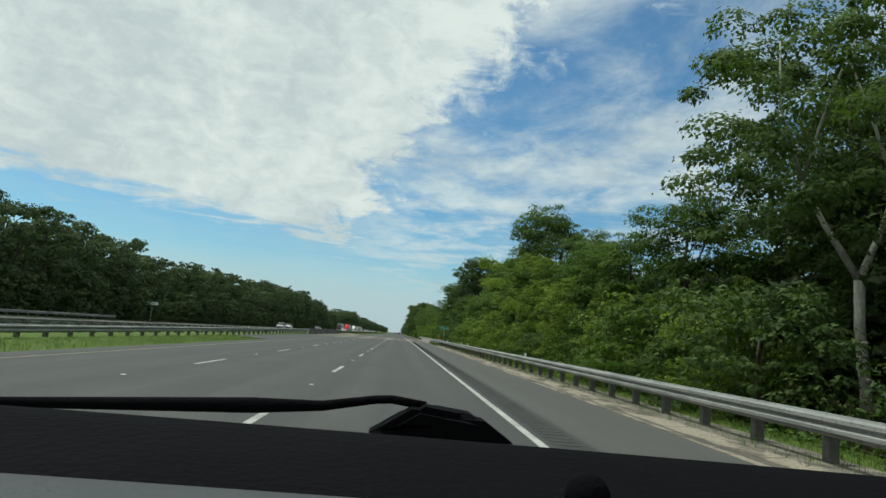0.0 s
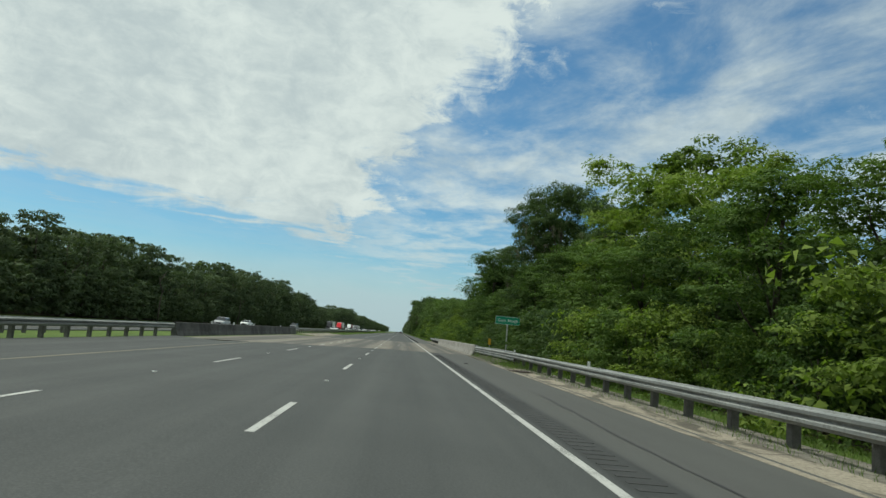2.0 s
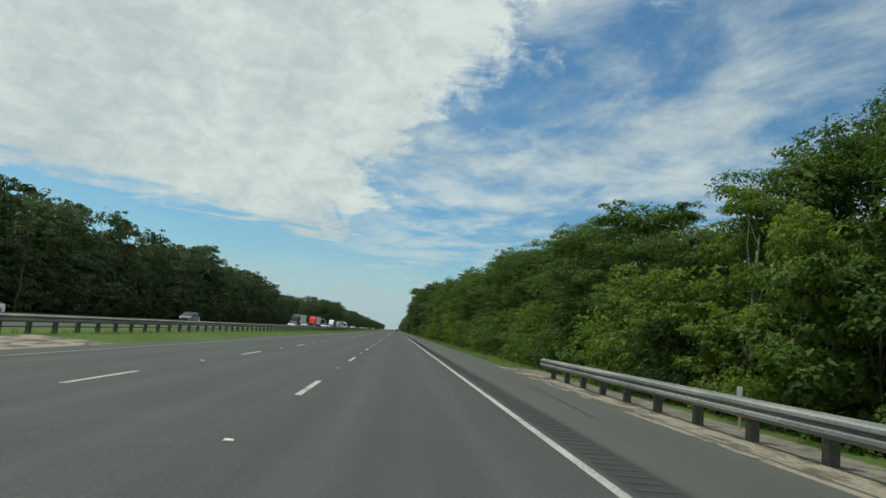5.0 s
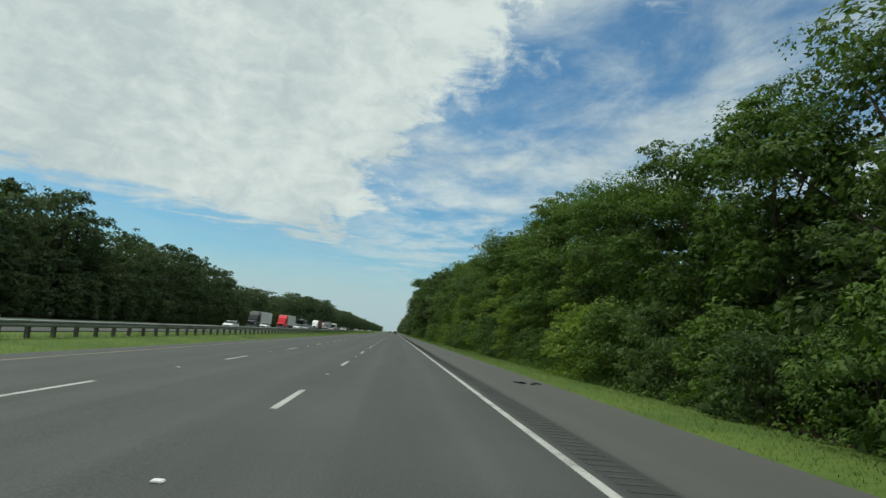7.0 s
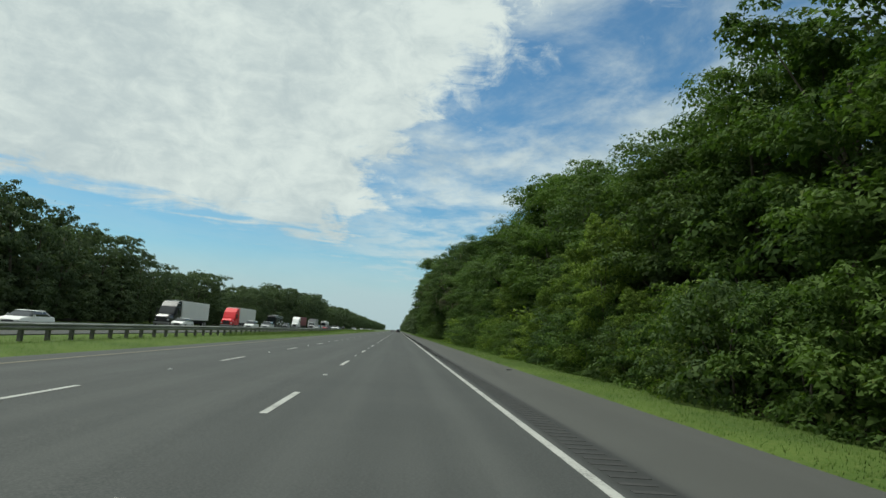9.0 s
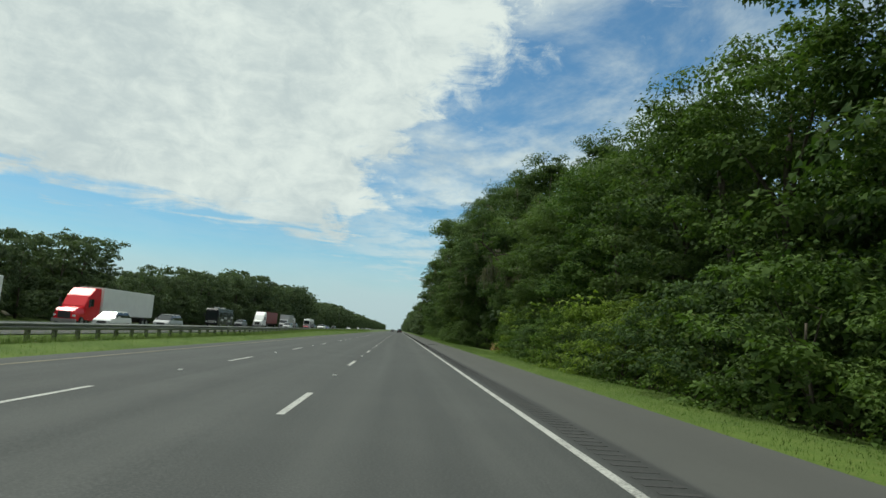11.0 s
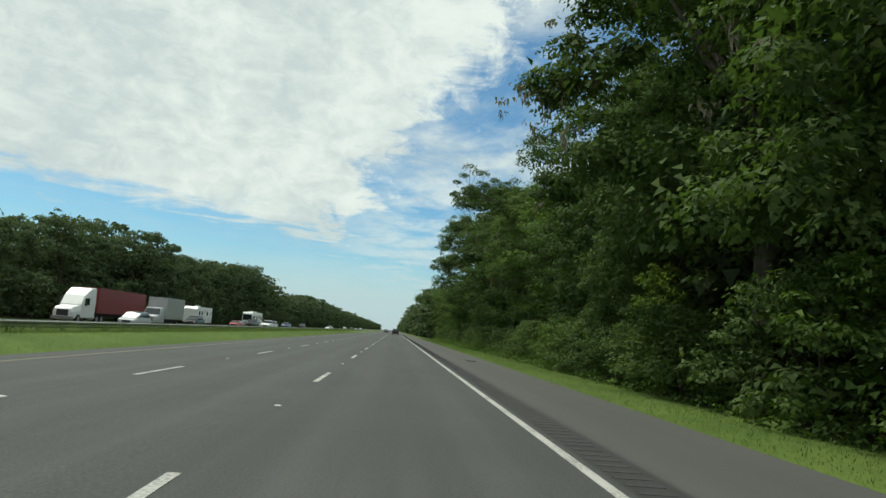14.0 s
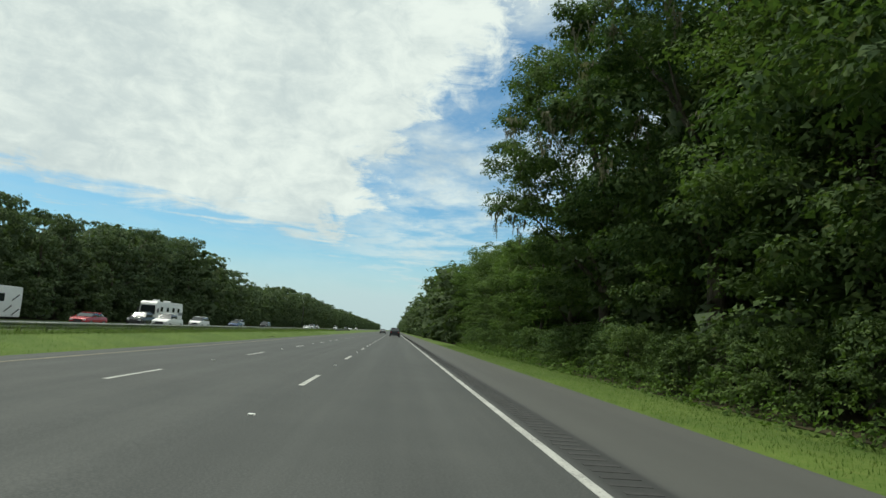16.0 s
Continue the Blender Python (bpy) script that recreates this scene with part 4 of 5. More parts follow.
def leaning_tree(x, y, path, thick, clumps, leaf, moss, label, seed, bare=0.5, beard=None):
    """A tree whose one heavy limb reaches out; path is relative to its foot."""
    rng = np.random.default_rng(seed)
    root = tagged(new("tree"), label, "tree", "trees along the motorway")
    root.location = (x, y, -0.4)
    bm = bmesh.new()
    pts = [Vector(p) for p in path]
    fine = [pts[min(i // 3, len(pts) - 2)].lerp(pts[min(i // 3, len(pts) - 2) + 1], (i % 3) / 3) for i in range(3 * (len(pts) - 1))] + [pts[-1]]
    fine = [p + Vector((rng.normal(), rng.normal(), rng.normal())) * 0.06 for p in fine]
    tube(bm, fine, [thick * (1 - 0.75 * i / (len(fine) - 1)) for i in range(len(fine))], 9)
    cs, rs = [], []
    for k in range(clumps):
        p = fine[int(len(fine) * bare) + int(rng.integers(len(fine) - int(len(fine) * bare)))]
        c = p + Vector((rng.normal() * 0.9, rng.normal() * 0.9, 0.3 + rng.normal() * 0.5))
        tube(bm, [p, p.lerp(c, 0.5) + Vector((0, 0, 0.15)), c], [thick * 0.2, thick * 0.13, 0.01], 5)
        cs.append(tuple(c))
        rs.append(0.35 + 0.35 * rng.random())
    part("trunk", from_bm("trunk", bm, BARK, True), root)
    V = leaves(rng, np.array(cs), np.array(rs), 170, 0.115)
    F = np.arange(len(V)).reshape(-1, 3)
    part("crown", from_arrays("crown", V, F, leaf), root)
    if moss:
        tagged(part("hanging_moss", moss_mesh(rng, [tuple(p) for p in fine[len(fine) // 2:]] + cs, moss), root, "pale grey hanging moss"), kind="stuff")
    if beard:                                     # a few long heavy beards below the limb
        spots = [tuple(np.array(beard) + np.array([0.32 * k, 0.1 * k, 0.25 * k])) for k in range(-2, 4)]
        tagged(part("hanging_moss", moss_mesh(rng, spots, 18, 1.8, 0.2), root, "long ragged beard of pale grey moss"), kind="stuff")
    return root


right_woods()
left_woods()
pale_tree()


def deep_woods():
    """The crowns further inside the woods on both sides, coarse and joined."""
    rng = np.random.default_rng(61)
    cs, rs = [], []
    for x0, x1, hs in ((25.5, 130, 10.5), (-60, -160, 11.5)):
        n = 900
        x = x0 + (x1 - x0) * rng.random(n) ** 1.6
        y = rng.uniform(-60, 900, n)
        for a, b in zip(x, y):
            h = (float(np.interp(b, WOODS_Y, WOODS_H)) * 0.82 if a > 0 else float(np.interp(b, LEFT_Y, LEFT_H)) * 0.9) * (0.75 + 0.3 * rng.random())
            for k in range(3):
                cs.append((a + rng.normal() * 1.6, b + rng.normal() * 1.6, h * (0.25 + 0.28 * k)))
                rs.append(2.6 - 0.4 * k)
    V = leaves(rng, np.array(cs), np.array(rs), 44, 0.95)
    tagged(new("deep_woods", from_arrays("deep_woods", V, np.arange(len(V)).reshape(-1, 3), LEAF_FAR_HAZE)), "dense dark green canopy deeper in the woods", "woods", kind="stuff")


deep_woods()
leaning_tree(14.2, 488, [(0, 0, 0), (-0.5, -0.3, 5.0), (-2.4, -1.2, 9.8), (-6.2, -2.8, 12.9), (-9.0, -4.4, 13.9)], 0.12, 34, LEAF_DARK, 0, "oak with one leafy limb reaching out over the shoulder", 51, 0.75)
leaning_tree(14.6, 401, [(0, 0, 0), (-0.3, 0, 5.0), (-0.8, 0, 8.7), (-2.3, 0, 9.2), (-3.7, 0.2, 8.1), (-4.6, 0.3, 7.3), (-5.1, 0.2, 8.4), (-6.0, 0.2, 9.5), (-7.3, -0.3, 10.6)], 0.36, 22, LEAF_MID, 24, "old oak with a thick crooked mossy limb over the verge", 52, 0.7, (-6.1, 0.2, 8.6))
for k in ("far", "far_b"):                        # they live on only in the joined woods
    for ob in (*MODELS[k].children, MODELS[k]):
        bpy.data.objects.remove(ob)


def grass_blades():
    """Blades on the verge and in the median."""
    rng = np.random.default_rng(21)
    P = []
    for n, x0, x1, y0, y1, tall in ((110000, 5.05, 8.7, 182, 570, 0.045), (14000, 6.7, 8.8, -5, 106, 0.14), (9000, 5.5, 6.75, -5, 106, 0.13), (45000, -13.2, -10.25, 178, 600, 0.06), (9000, -12.9, -10.3, 0, 52, 0.12), (14000, -14.5, -13.0, 178, 600, 0.2), (26000, -13.55, -12.9, 330, 640, 0.36), (3500, 5.0, 6.9, 90, 106.5, 0.3)):
        x, y = rng.uniform(x0, x1, n), rng.uniform(y0, y1, n)
        z = np.interp(x, [-14.5, -12.6, -10.3, 4.9, 5.2, 6.5, 8.4, 11.5], [-0.16, -0.14, -0.23, -0.12, -0.03, -0.06, -0.2, -0.5])
        z = z + mound(x, y)
        P.append(np.stack([x, y, z, tall * (0.5 + rng.random(n))], axis=1))
    P = np.concatenate(P)
    a = rng.random(len(P)) * math.tau
    w = np.stack([np.cos(a), np.sin(a), 0 * a], axis=1) * (0.005 + 0.006 * rng.random(len(P)))[:, None]
    lean = np.stack([rng.normal(size=len(P)) * 0.3, rng.normal(size=len(P)) * 0.3, np.ones(len(P))], axis=1) * P[:, 3:4]
    V = np.stack([P[:, :3] - w, P[:, :3] + w, P[:, :3] + lean], axis=1).reshape(-1, 3)
    V = V.reshape(-1, 3, 3)
    back = np.cross(V[:, 1] - V[:, 0], V[:, 2] - V[:, 0])[:, 1] > 0
    V[back] = V[back][:, ::-1]
    V = np.concatenate([V.reshape(-1, 3), np.tile([0.0, 0.0, 1.0], (len(V) * 3, 1))], axis=1)
    m = leaf_material("grass_blade", (0.052, 0.094, 0.016), (0.104, 0.152, 0.030), 0.3)
    tagged(new("verge_grass_blades", from_arrays("verge_grass_blades", V, np.arange(len(V)).reshape(-1, 3), m)), "short bright green grass on the verge", "grass", kind="stuff")


grass_blades()


def undergrowth():
    """Low leafy growth along the foot of the woods."""
    rng = np.random.default_rng(31)
    n = 9500
    x, y = 8.0 + 2.6 * rng.random(n) ** 0.8, rng.uniform(0, 580, n)
    back = bay(y)
    z = np.interp(x, [8.0, 8.4, 11.5], [-0.22, -0.2, -0.4]) + 0.55 * np.maximum(0, x - 8.2) * rng.random(n)
    V = leaves(rng, np.stack([x + back, y, z - 0.07 * back], axis=1), 0.16 + 0.25 * rng.random(n), 12, 0.11)
    tagged(new("undergrowth", from_arrays("undergrowth", V, np.arange(len(V)).reshape(-1, 3), LEAF_MID)), "low leafy undergrowth along the foot of the woods", "undergrowth", kind="stuff")


undergrowth()

# ============ signs and small roadside things ============
GREEN = plain("sign_green", (0.014, 0.27, 0.155), 0.35, 0, 0.08, 1.0)
SIGN_WHITE = plain("sign_white", (0.88, 0.90, 0.88), 0.4, 0, 0.04, 1.0)
ALU = plain("bare_aluminium", (0.48, 0.49, 0.49), 0.5, 0.25, 0.1)
RUBBER = plain("black_rubber", (0.018, 0.018, 0.018), 0.8, 0, 0.2, 8.0)


def text_mesh(words, size):
    cu = bpy.data.curves.new("lettering", "FONT")
    cu.body, cu.size, cu.extrude, cu.align_x, cu.align_y = words, size, 0.004, "CENTER", "CENTER"
    ob = bpy.data.objects.new("lettering", cu)
    scene.collection.objects.link(ob)
    dg = bpy.context.evaluated_depsgraph_get()
    me = bpy.data.meshes.new_from_object(ob.evaluated_get(dg))
    bpy.data.objects.remove(ob)
    me.materials.clear()
    me.materials.append(SIGN_WHITE)
    return me


def split_islands(me):
    """One mesh for each connected piece of a mesh."""
    bm = bmesh.new()
    bm.from_mesh(me)
    bmesh.ops.remove_doubles(bm, verts=bm.verts, dist=1e-5)
    left, out = set(bm.verts), []
    while left:
        todo, isle = [left.pop()], []
        while todo:
            v = todo.pop()
            isle.append(v)
            for e in v.link_edges:
                o = e.other_vert(v)
                if o in left:
                    left.discard(o)
                    todo.append(o)
        piece, at = bmesh.new(), {}
        for v in isle:
            at[v] = piece.verts.new(v.co)
        for f in {f for v in isle for f in v.link_faces}:
            piece.faces.new([at[v] for v in f.verts])
        out.append(from_bm("letter", piece, SIGN_WHITE))
    bm.free()
    return out


def slough_sign():
    root = tagged(new("road_sign"), "green road sign reading Gum Slough on a single post", "sign")
    root.location = (7.25, 104.7, 0)
    bm = bmesh.new()
    box(bm, -0.86, 0.86, -0.006, 0.006, 2.40, 2.96, 0.0)
    part("panel", from_bm("panel", bm, GREEN), root)
    bm = bmesh.new()
    for x0, x1, z0, z1 in ((-0.85, 0.85, 2.935, 2.952), (-0.85, 0.85, 2.408, 2.425), (-0.85, -0.833, 2.425, 2.935), (0.833, 0.85, 2.425, 2.935)):
        box(bm, x0, x1, -0.011, -0.0065, z0, z1)
    part("border", from_bm("border", bm, SIGN_WHITE), root, "thin white border")
    for me in split_islands(text_mesh("Gum  Slough", 0.27)):
        t = part("letter", me, root, "white letter")
        t.location, t.rotation_euler = (0, -0.012, 2.675), (math.pi / 2, 0, 0)
    bm = bmesh.new()
    box(bm, -0.045, 0.045, 0.01, 0.07, -0.6, 2.9, 0.008)
    part("post", from_bm("post", bm, ALU), root, "square bare metal post")


slough_sign()


def object_marker(x, y, z, mat, w, h, top, label):
    root = tagged(new("marker_post"), label, "marker")
    root.location = (x, y, z)
    bm = bmesh.new()
    box(bm, -w / 2, w / 2, -0.004, 0.004, top - h, top, 0.0)
    part("plate", from_bm("plate", bm, mat), root)
    bm = bmesh.new()
    box(bm, -0.02, 0.02, 0.005, 0.035, -0.4, top - 0.02, 0.004)
    part("stake", from_bm("stake", bm, ALU), root)
    return root


YELLOW = plain("marker_yellow", (0.62, 0.36, 0.02), 0.5, 0, 0.1)
ORANGE = plain("marker_orange", (0.75, 0.16, 0.03), 0.55, 0, 0.1)
object_marker(6.75, 109.5, 0, YELLOW, 0.20, 0.45, 1.35, "small yellow object marker behind the guardrail end")
object_marker(6.5, 165.6, -0.05, ORANGE, 0.14, 0.16, 0.42, "small orange marker low behind the guardrail")


def delineators():
    bm = bmesh.new()
    box(bm, -0.045, 0.045, -0.006, 0.006, 0.68, 0.86, 0.0)
    me = from_bm("delineator", bm, SIGN_WHITE)
    for y in (31, 57.3, 63, 81, 95, 157, 164):
        ob = new("delineator", me)
        ob.location = (6.15 if y < 110 else 5.6, y, -0.02)
        tagged(ob, "small white reflector tab on a guardrail post", "reflector", "reflector tabs")
    for y in (60, 106, 112, 119, 132, 200, 240):
        ob = new("delineator", me)
        ob.location = (-13.46 if y < 98 else -13.86 if y > 143 else -13.15, y, -0.04 if 98 < y < 143 else -0.41 + lift(y) if y < 98 else -0.16)
        tagged(ob, "small white reflector tab on a guardrail post", "reflector", "reflector tabs")


delineators()


def far_sign():
    root = tagged(new("road_sign"), "plain white sign on a post beside the oncoming lanes", "sign")
    root.location = (-41.5, 112, -0.4)
    bm = bmesh.new()
    box(bm, -0.95, 0.95, -0.01, 0.01, 2.5, 3.0)
    part("panel", from_bm("panel", bm, SIGN_WHITE), root)
    for half, z0 in ((0.7, 2.66), (0.6, 2.8)):
        bm = bmesh.new()
        box(bm, -half, half, -0.016, -0.011, z0, z0 + 0.06)
        part("lettering", from_bm("lettering", bm, GREEN), root, "dark bar of lettering")
    bm = bmesh.new()
    box(bm, -0.05, 0.05, 0.012, 0.08, -0.3, 3.0, 0.01)
    part("post", from_bm("post", bm, ALU), root)


far_sign()


def tyre_scrap(x, y, seed, size):
    rng = random.Random(seed)
    bm = bmesh.new()
    for _ in range(2 if size < 0.5 else 4):
        a, long, wide = rng.random() * math.tau, size * rng.uniform(0.5, 0.9), 0.05 + 0.09 * size * rng.random()
        c = Vector((rng.uniform(-0.4, 0.4) * size, rng.uniform(-0.5, 0.5) * size, 0.0))
        bend, rows = rng.uniform(-1.2, 1.2), []
        for k in range(6):
            u = k / 5 - 0.5
            d = Vector((math.cos(a + bend * u), math.sin(a + bend * u), 0))
            n = Vector((-d.y, d.x, 0.15))
            p = c + d * long * u + Vector((0, 0, 0.012 + 0.05 * abs(u) * rng.random()))
            w2 = wide * rng.uniform(0.35, 0.6)
            rows.append([bm.verts.new(p + n * w2), bm.verts.new(p - n * w2), bm.verts.new(p - n * w2 + Vector((0, 0, 0.014))), bm.verts.new(p + n * w2 + Vector((0, 0, 0.014)))])
        for q, r in zip(rows, rows[1:]):
            for m in range(4):
                bm.faces.new((q[m], q[(m + 1) % 4], r[(m + 1) % 4], r[m]))
        bm.faces.new(rows[0])
        bm.faces.new(rows[-1][::-1])
    ob = new("tyre_scrap", from_bm("tyre_scrap", bm, RUBBER))
    ob.location = (x, y, 0.0)
    return tagged(ob, "torn strip of black tyre rubber on the shoulder", "debris", "tyre scraps")


for k, (x, y, q) in enumerate(((4.0, 139.6, 1.0), (4.0, 463.2, 0.6), (3.4, 405, 0.8), (4.6, 402.0, 0.3), (4.5, 303, 0.35), (4.1, 236, 0.7), (3.2, 91.5, 0.35), (-9.6, 546, 0.6), (-9.8, 262, 0.8))):
    tyre_scrap(x, y, k, q)


def drain():
    root = tagged(new("drain_grate"), "rusty iron drain grate in the concrete gutter", "drain")
    root.location = (5.25, 88.2, 0.0)
    iron = plain("rusty_iron", (0.06, 0.045, 0.035), 0.8, 0.3, 0.3)
    bm = bmesh.new()
    for x0, x1, y0, y1 in ((-0.45, -0.39, -0.7, 0.7), (0.39, 0.45, -0.7, 0.7), (-0.39, 0.39, -0.7, -0.64), (-0.39, 0.39, 0.64, 0.7)):
        box(bm, x0, x1, y0, y1, 0.0, 0.03)
    part("frame", from_bm("frame", bm, iron), root)
    bm = bmesh.new()
    box(bm, -0.02, 0.02, -0.64, 0.64, 0.0, 0.025)
    bar = from_bm("bar", bm, iron)
    for i in range(9):
        part("bar", bar, root).location = (-0.34 + i * 0.085, 0, 0)


drain()


def frond_mesh(name, rng, length, mat, droop, leaflets=22):
    """A palm frond: an arching rib with narrow leaflets."""
    V, F = [], []
    for i in range(leaflets):
        t = 0.15 + 0.85 * i / leaflets
        p = Vector((0, t * length, droop * (t - t * t * 1.3) * length))
        w = length * 0.42 * math.sin(min(1, t * 1.1) * math.pi) + 0.1
        for side in (-1, 1):
            tip = p + Vector((side * w, 0.25 * w, -0.35 * w + rng.normal() * 0.05))
            k = len(V)
            V += [p + Vector((0, -0.022, 0)), p + Vector((0, 0.022, 0)), tip]
            F.append((k, k + 1, k + 2))
    return from_arrays(name, V, F, mat)


def dead_fronds():
    rng = np.random.default_rng(4)
    brown = leaf_material("dead_frond", (0.34, 0.20, 0.10), (0.66, 0.46, 0.27), 0.3)
    root = tagged(new("dead_palm_fronds"), "heap of dry brown palm fronds at the foot of the woods", "palm fronds")
    root.location = (13.5, 421.6, -0.5)
    root.scale = (1.7, 1.7, 1.5)
    me = frond_mesh("frond", rng, 1.3, brown, 0.9, 26)
    for i in range(16):
        f = part("frond", me, root)
        f.location = (rng.normal() * 0.32, rng.normal() * 0.25, 0.25 + 0.55 * rng.random())
        f.rotation_euler = (rng.normal() * 0.5 - 0.7, rng.normal() * 0.5, rng.random() * 6.28)


dead_fronds()


def palmetto(x, y, z, s, seed):
    rng = np.random.default_rng(seed)
    root = tagged(new("palmetto"), "green fan palmetto among the bushes", "palm", "palmettos")
    root.location = (x, y, z)
    me = frond_mesh("frond", rng, 1.5 * s, LEAF_MID, 0.9, 20)
    for i in range(11):
        f = part("frond", me, root)
        f.location = (0, 0, 0.5 * s)
        f.rotation_euler = (0.3 + 0.5 * rng.random(), 0, i * 0.571)


palmetto(8.0, 24.5, -0.2, 0.9, 1)
palmetto(8.2, 27.0, -0.2, 0.8, 2)
palmetto(6.7, 113.5, -0.2, 0.7, 3)


def utility_pole(x, y, h):
    root = tagged(new("utility_pole"), "grey wooden utility pole beside the far woods", "pole")
    root.location = (x, y, -0.5)
    bm = bmesh.new()
    tube(bm, [Vector((0, 0, 0)), Vector((0, 0, h * 0.5)), Vector((0, 0, h))], [0.17, 0.15, 0.11], 8)
    part("pole", from_bm("pole", bm, POST, True), root)
    bm = bmesh.new()
    box(bm, -0.9, 0.9, -0.06, 0.06, h - 0.7, h - 0.55, 0.01)
    part("crossarm", from_bm("crossarm", bm, POST), root)


utility_pole(-41.5, 790, 11)


def snag(x, y, h, seed):
    """A dead, bare trunk with a few broken stubs."""
    rng = random.Random(seed)
    root = tagged(new("dead_tree"), "bare grey dead trunk before the far woods", "tree", "dead trunks")
    root.location = (x, y, -0.7)
    bm = bmesh.new()
    pts = [Vector((0.12 * rng.uniform(-1, 1) * i, 0.1 * rng.uniform(-1, 1) * i, h * i / 5)) for i in range(6)]
    tube(bm, pts, [0.13 - 0.014 * i for i in range(6)], 8)
    part("trunk", from_bm("trunk", bm, BARK, True), root)
    for k in (3, 4):
        bm = bmesh.new()
        e = pts[k] + Vector((rng.uniform(-0.9, 0.9), rng.uniform(-0.4, 0.4), 0.7))
        tube(bm, [pts[k], pts[k].lerp(e, 0.5) + Vector((0, 0, -0.08)), e], [0.07, 0.05, 0.02], 6)
        part("stub", from_bm("stub", bm, BARK, True), root)


snag(-40.8, 172, 8.4, 1)
snag(-40.8, 226, 6.8, 2)

# ============ vehicles ============
GLASS = plain("dark_window", (0.02, 0.025, 0.028), 0.08, 0.0, 0.05, 1.0, 0.8)
RIM = plain("wheel_rim", (0.4, 0.4, 0.4), 0.35, 0.8)
LAMP = plain("headlight", (0.75, 0.77, 0.78), 0.12, 0.2, 0.05)
TAIL = plain("tail_light", (0.35, 0.02, 0.02), 0.2, 0, 0.05)
TRIM = plain("black_trim", (0.03, 0.03, 0.032), 0.6, 0, 0.1)
PAINTS = {}


def paint(name, c, rough=0.25):
    if name not in PAINTS:
        PAINTS[name] = plain("paint_" + name, c, rough, 0.1, 0.04, 1.0)
    return PAINTS[name]


PAINT_COLORS = {"white": (0.72, 0.73, 0.72), "silver": (0.42, 0.43, 0.44), "grey": (0.16, 0.17, 0.18), "black": (0.025, 0.026, 0.03), "red": (0.36, 0.03, 0.04), "bright_red": (0.6, 0.02, 0.03), "blue": (0.05, 0.09, 0.2), "maroon": (0.20, 0.035, 0.035)}


def hull(name, sections, mat, bevel=0.0):
    """A body lofted along y through cross-sections (y, half width low, half width high, z low, z high)."""
    bm, rings = bmesh.new(), []
    for y, wl, wh, z0, z1 in sections:
        rings.append([bm.verts.new(p) for p in ((-wl, y, z0), (wl, y, z0), (wl * 1.0, y, z0 + (z1 - z0) * 0.6), (wh, y, z1), (-wh, y, z1), (-wl * 1.0, y, z0 + (z1 - z0) * 0.6))])
    for a, b in zip(rings, rings[1:]):
        for k in range(6):
            bm.faces.new((a[k], a[(k + 1) % 6], b[(k + 1) % 6], b[k]))
    bm.faces.new(rings[0])
    bm.faces.new(rings[-1])
    bmesh.ops.recalc_face_normals(bm, faces=bm.faces)
    if bevel:
        bmesh.ops.bevel(bm, geom=list(bm.edges), offset=bevel, segments=2, affect="EDGES", clamp_overlap=True)
    return from_bm(name, bm, mat, False)


WHEELS = {}


def wheel(root, x, y, r, w):
    key = (r, w)
    if key not in WHEELS:
        bm = bmesh.new()
        bmesh.ops.create_cone(bm, cap_ends=True, segments=20, radius1=r, radius2=r, depth=w, matrix=Matrix.Rotation(math.pi / 2, 4, "Y"))
        bmesh.ops.bevel(bm, geom=[e for e in bm.edges if abs(e.verts[0].co.x - e.verts[1].co.x) < 1e-4], offset=r * 0.12, segments=2, affect="EDGES")
        ty = from_bm("tyre", bm, RUBBER)
        bm = bmesh.new()
        bmesh.ops.create_cone(bm, cap_ends=True, segments=16, radius1=r * 0.62, radius2=r * 0.55, depth=w * 1.06, matrix=Matrix.Rotation(math.pi / 2, 4, "Y"))
        WHEELS[key] = (ty, from_bm("rim", bm, RIM))
    ty, rim = WHEELS[key]
    t = part("tyre", ty, root)
    t.location = (x, y, r)
    r2 = part("rim", rim, t)
    return t


def bit(root, name, x0, x1, y0, y1, z0, z1, mat, bevel=0.01, label=""):
    bm = bmesh.new()
    box(bm, x0, x1, y0, y1, z0, z1, bevel)
    return part(name, from_bm(name, bm, mat), root, label)


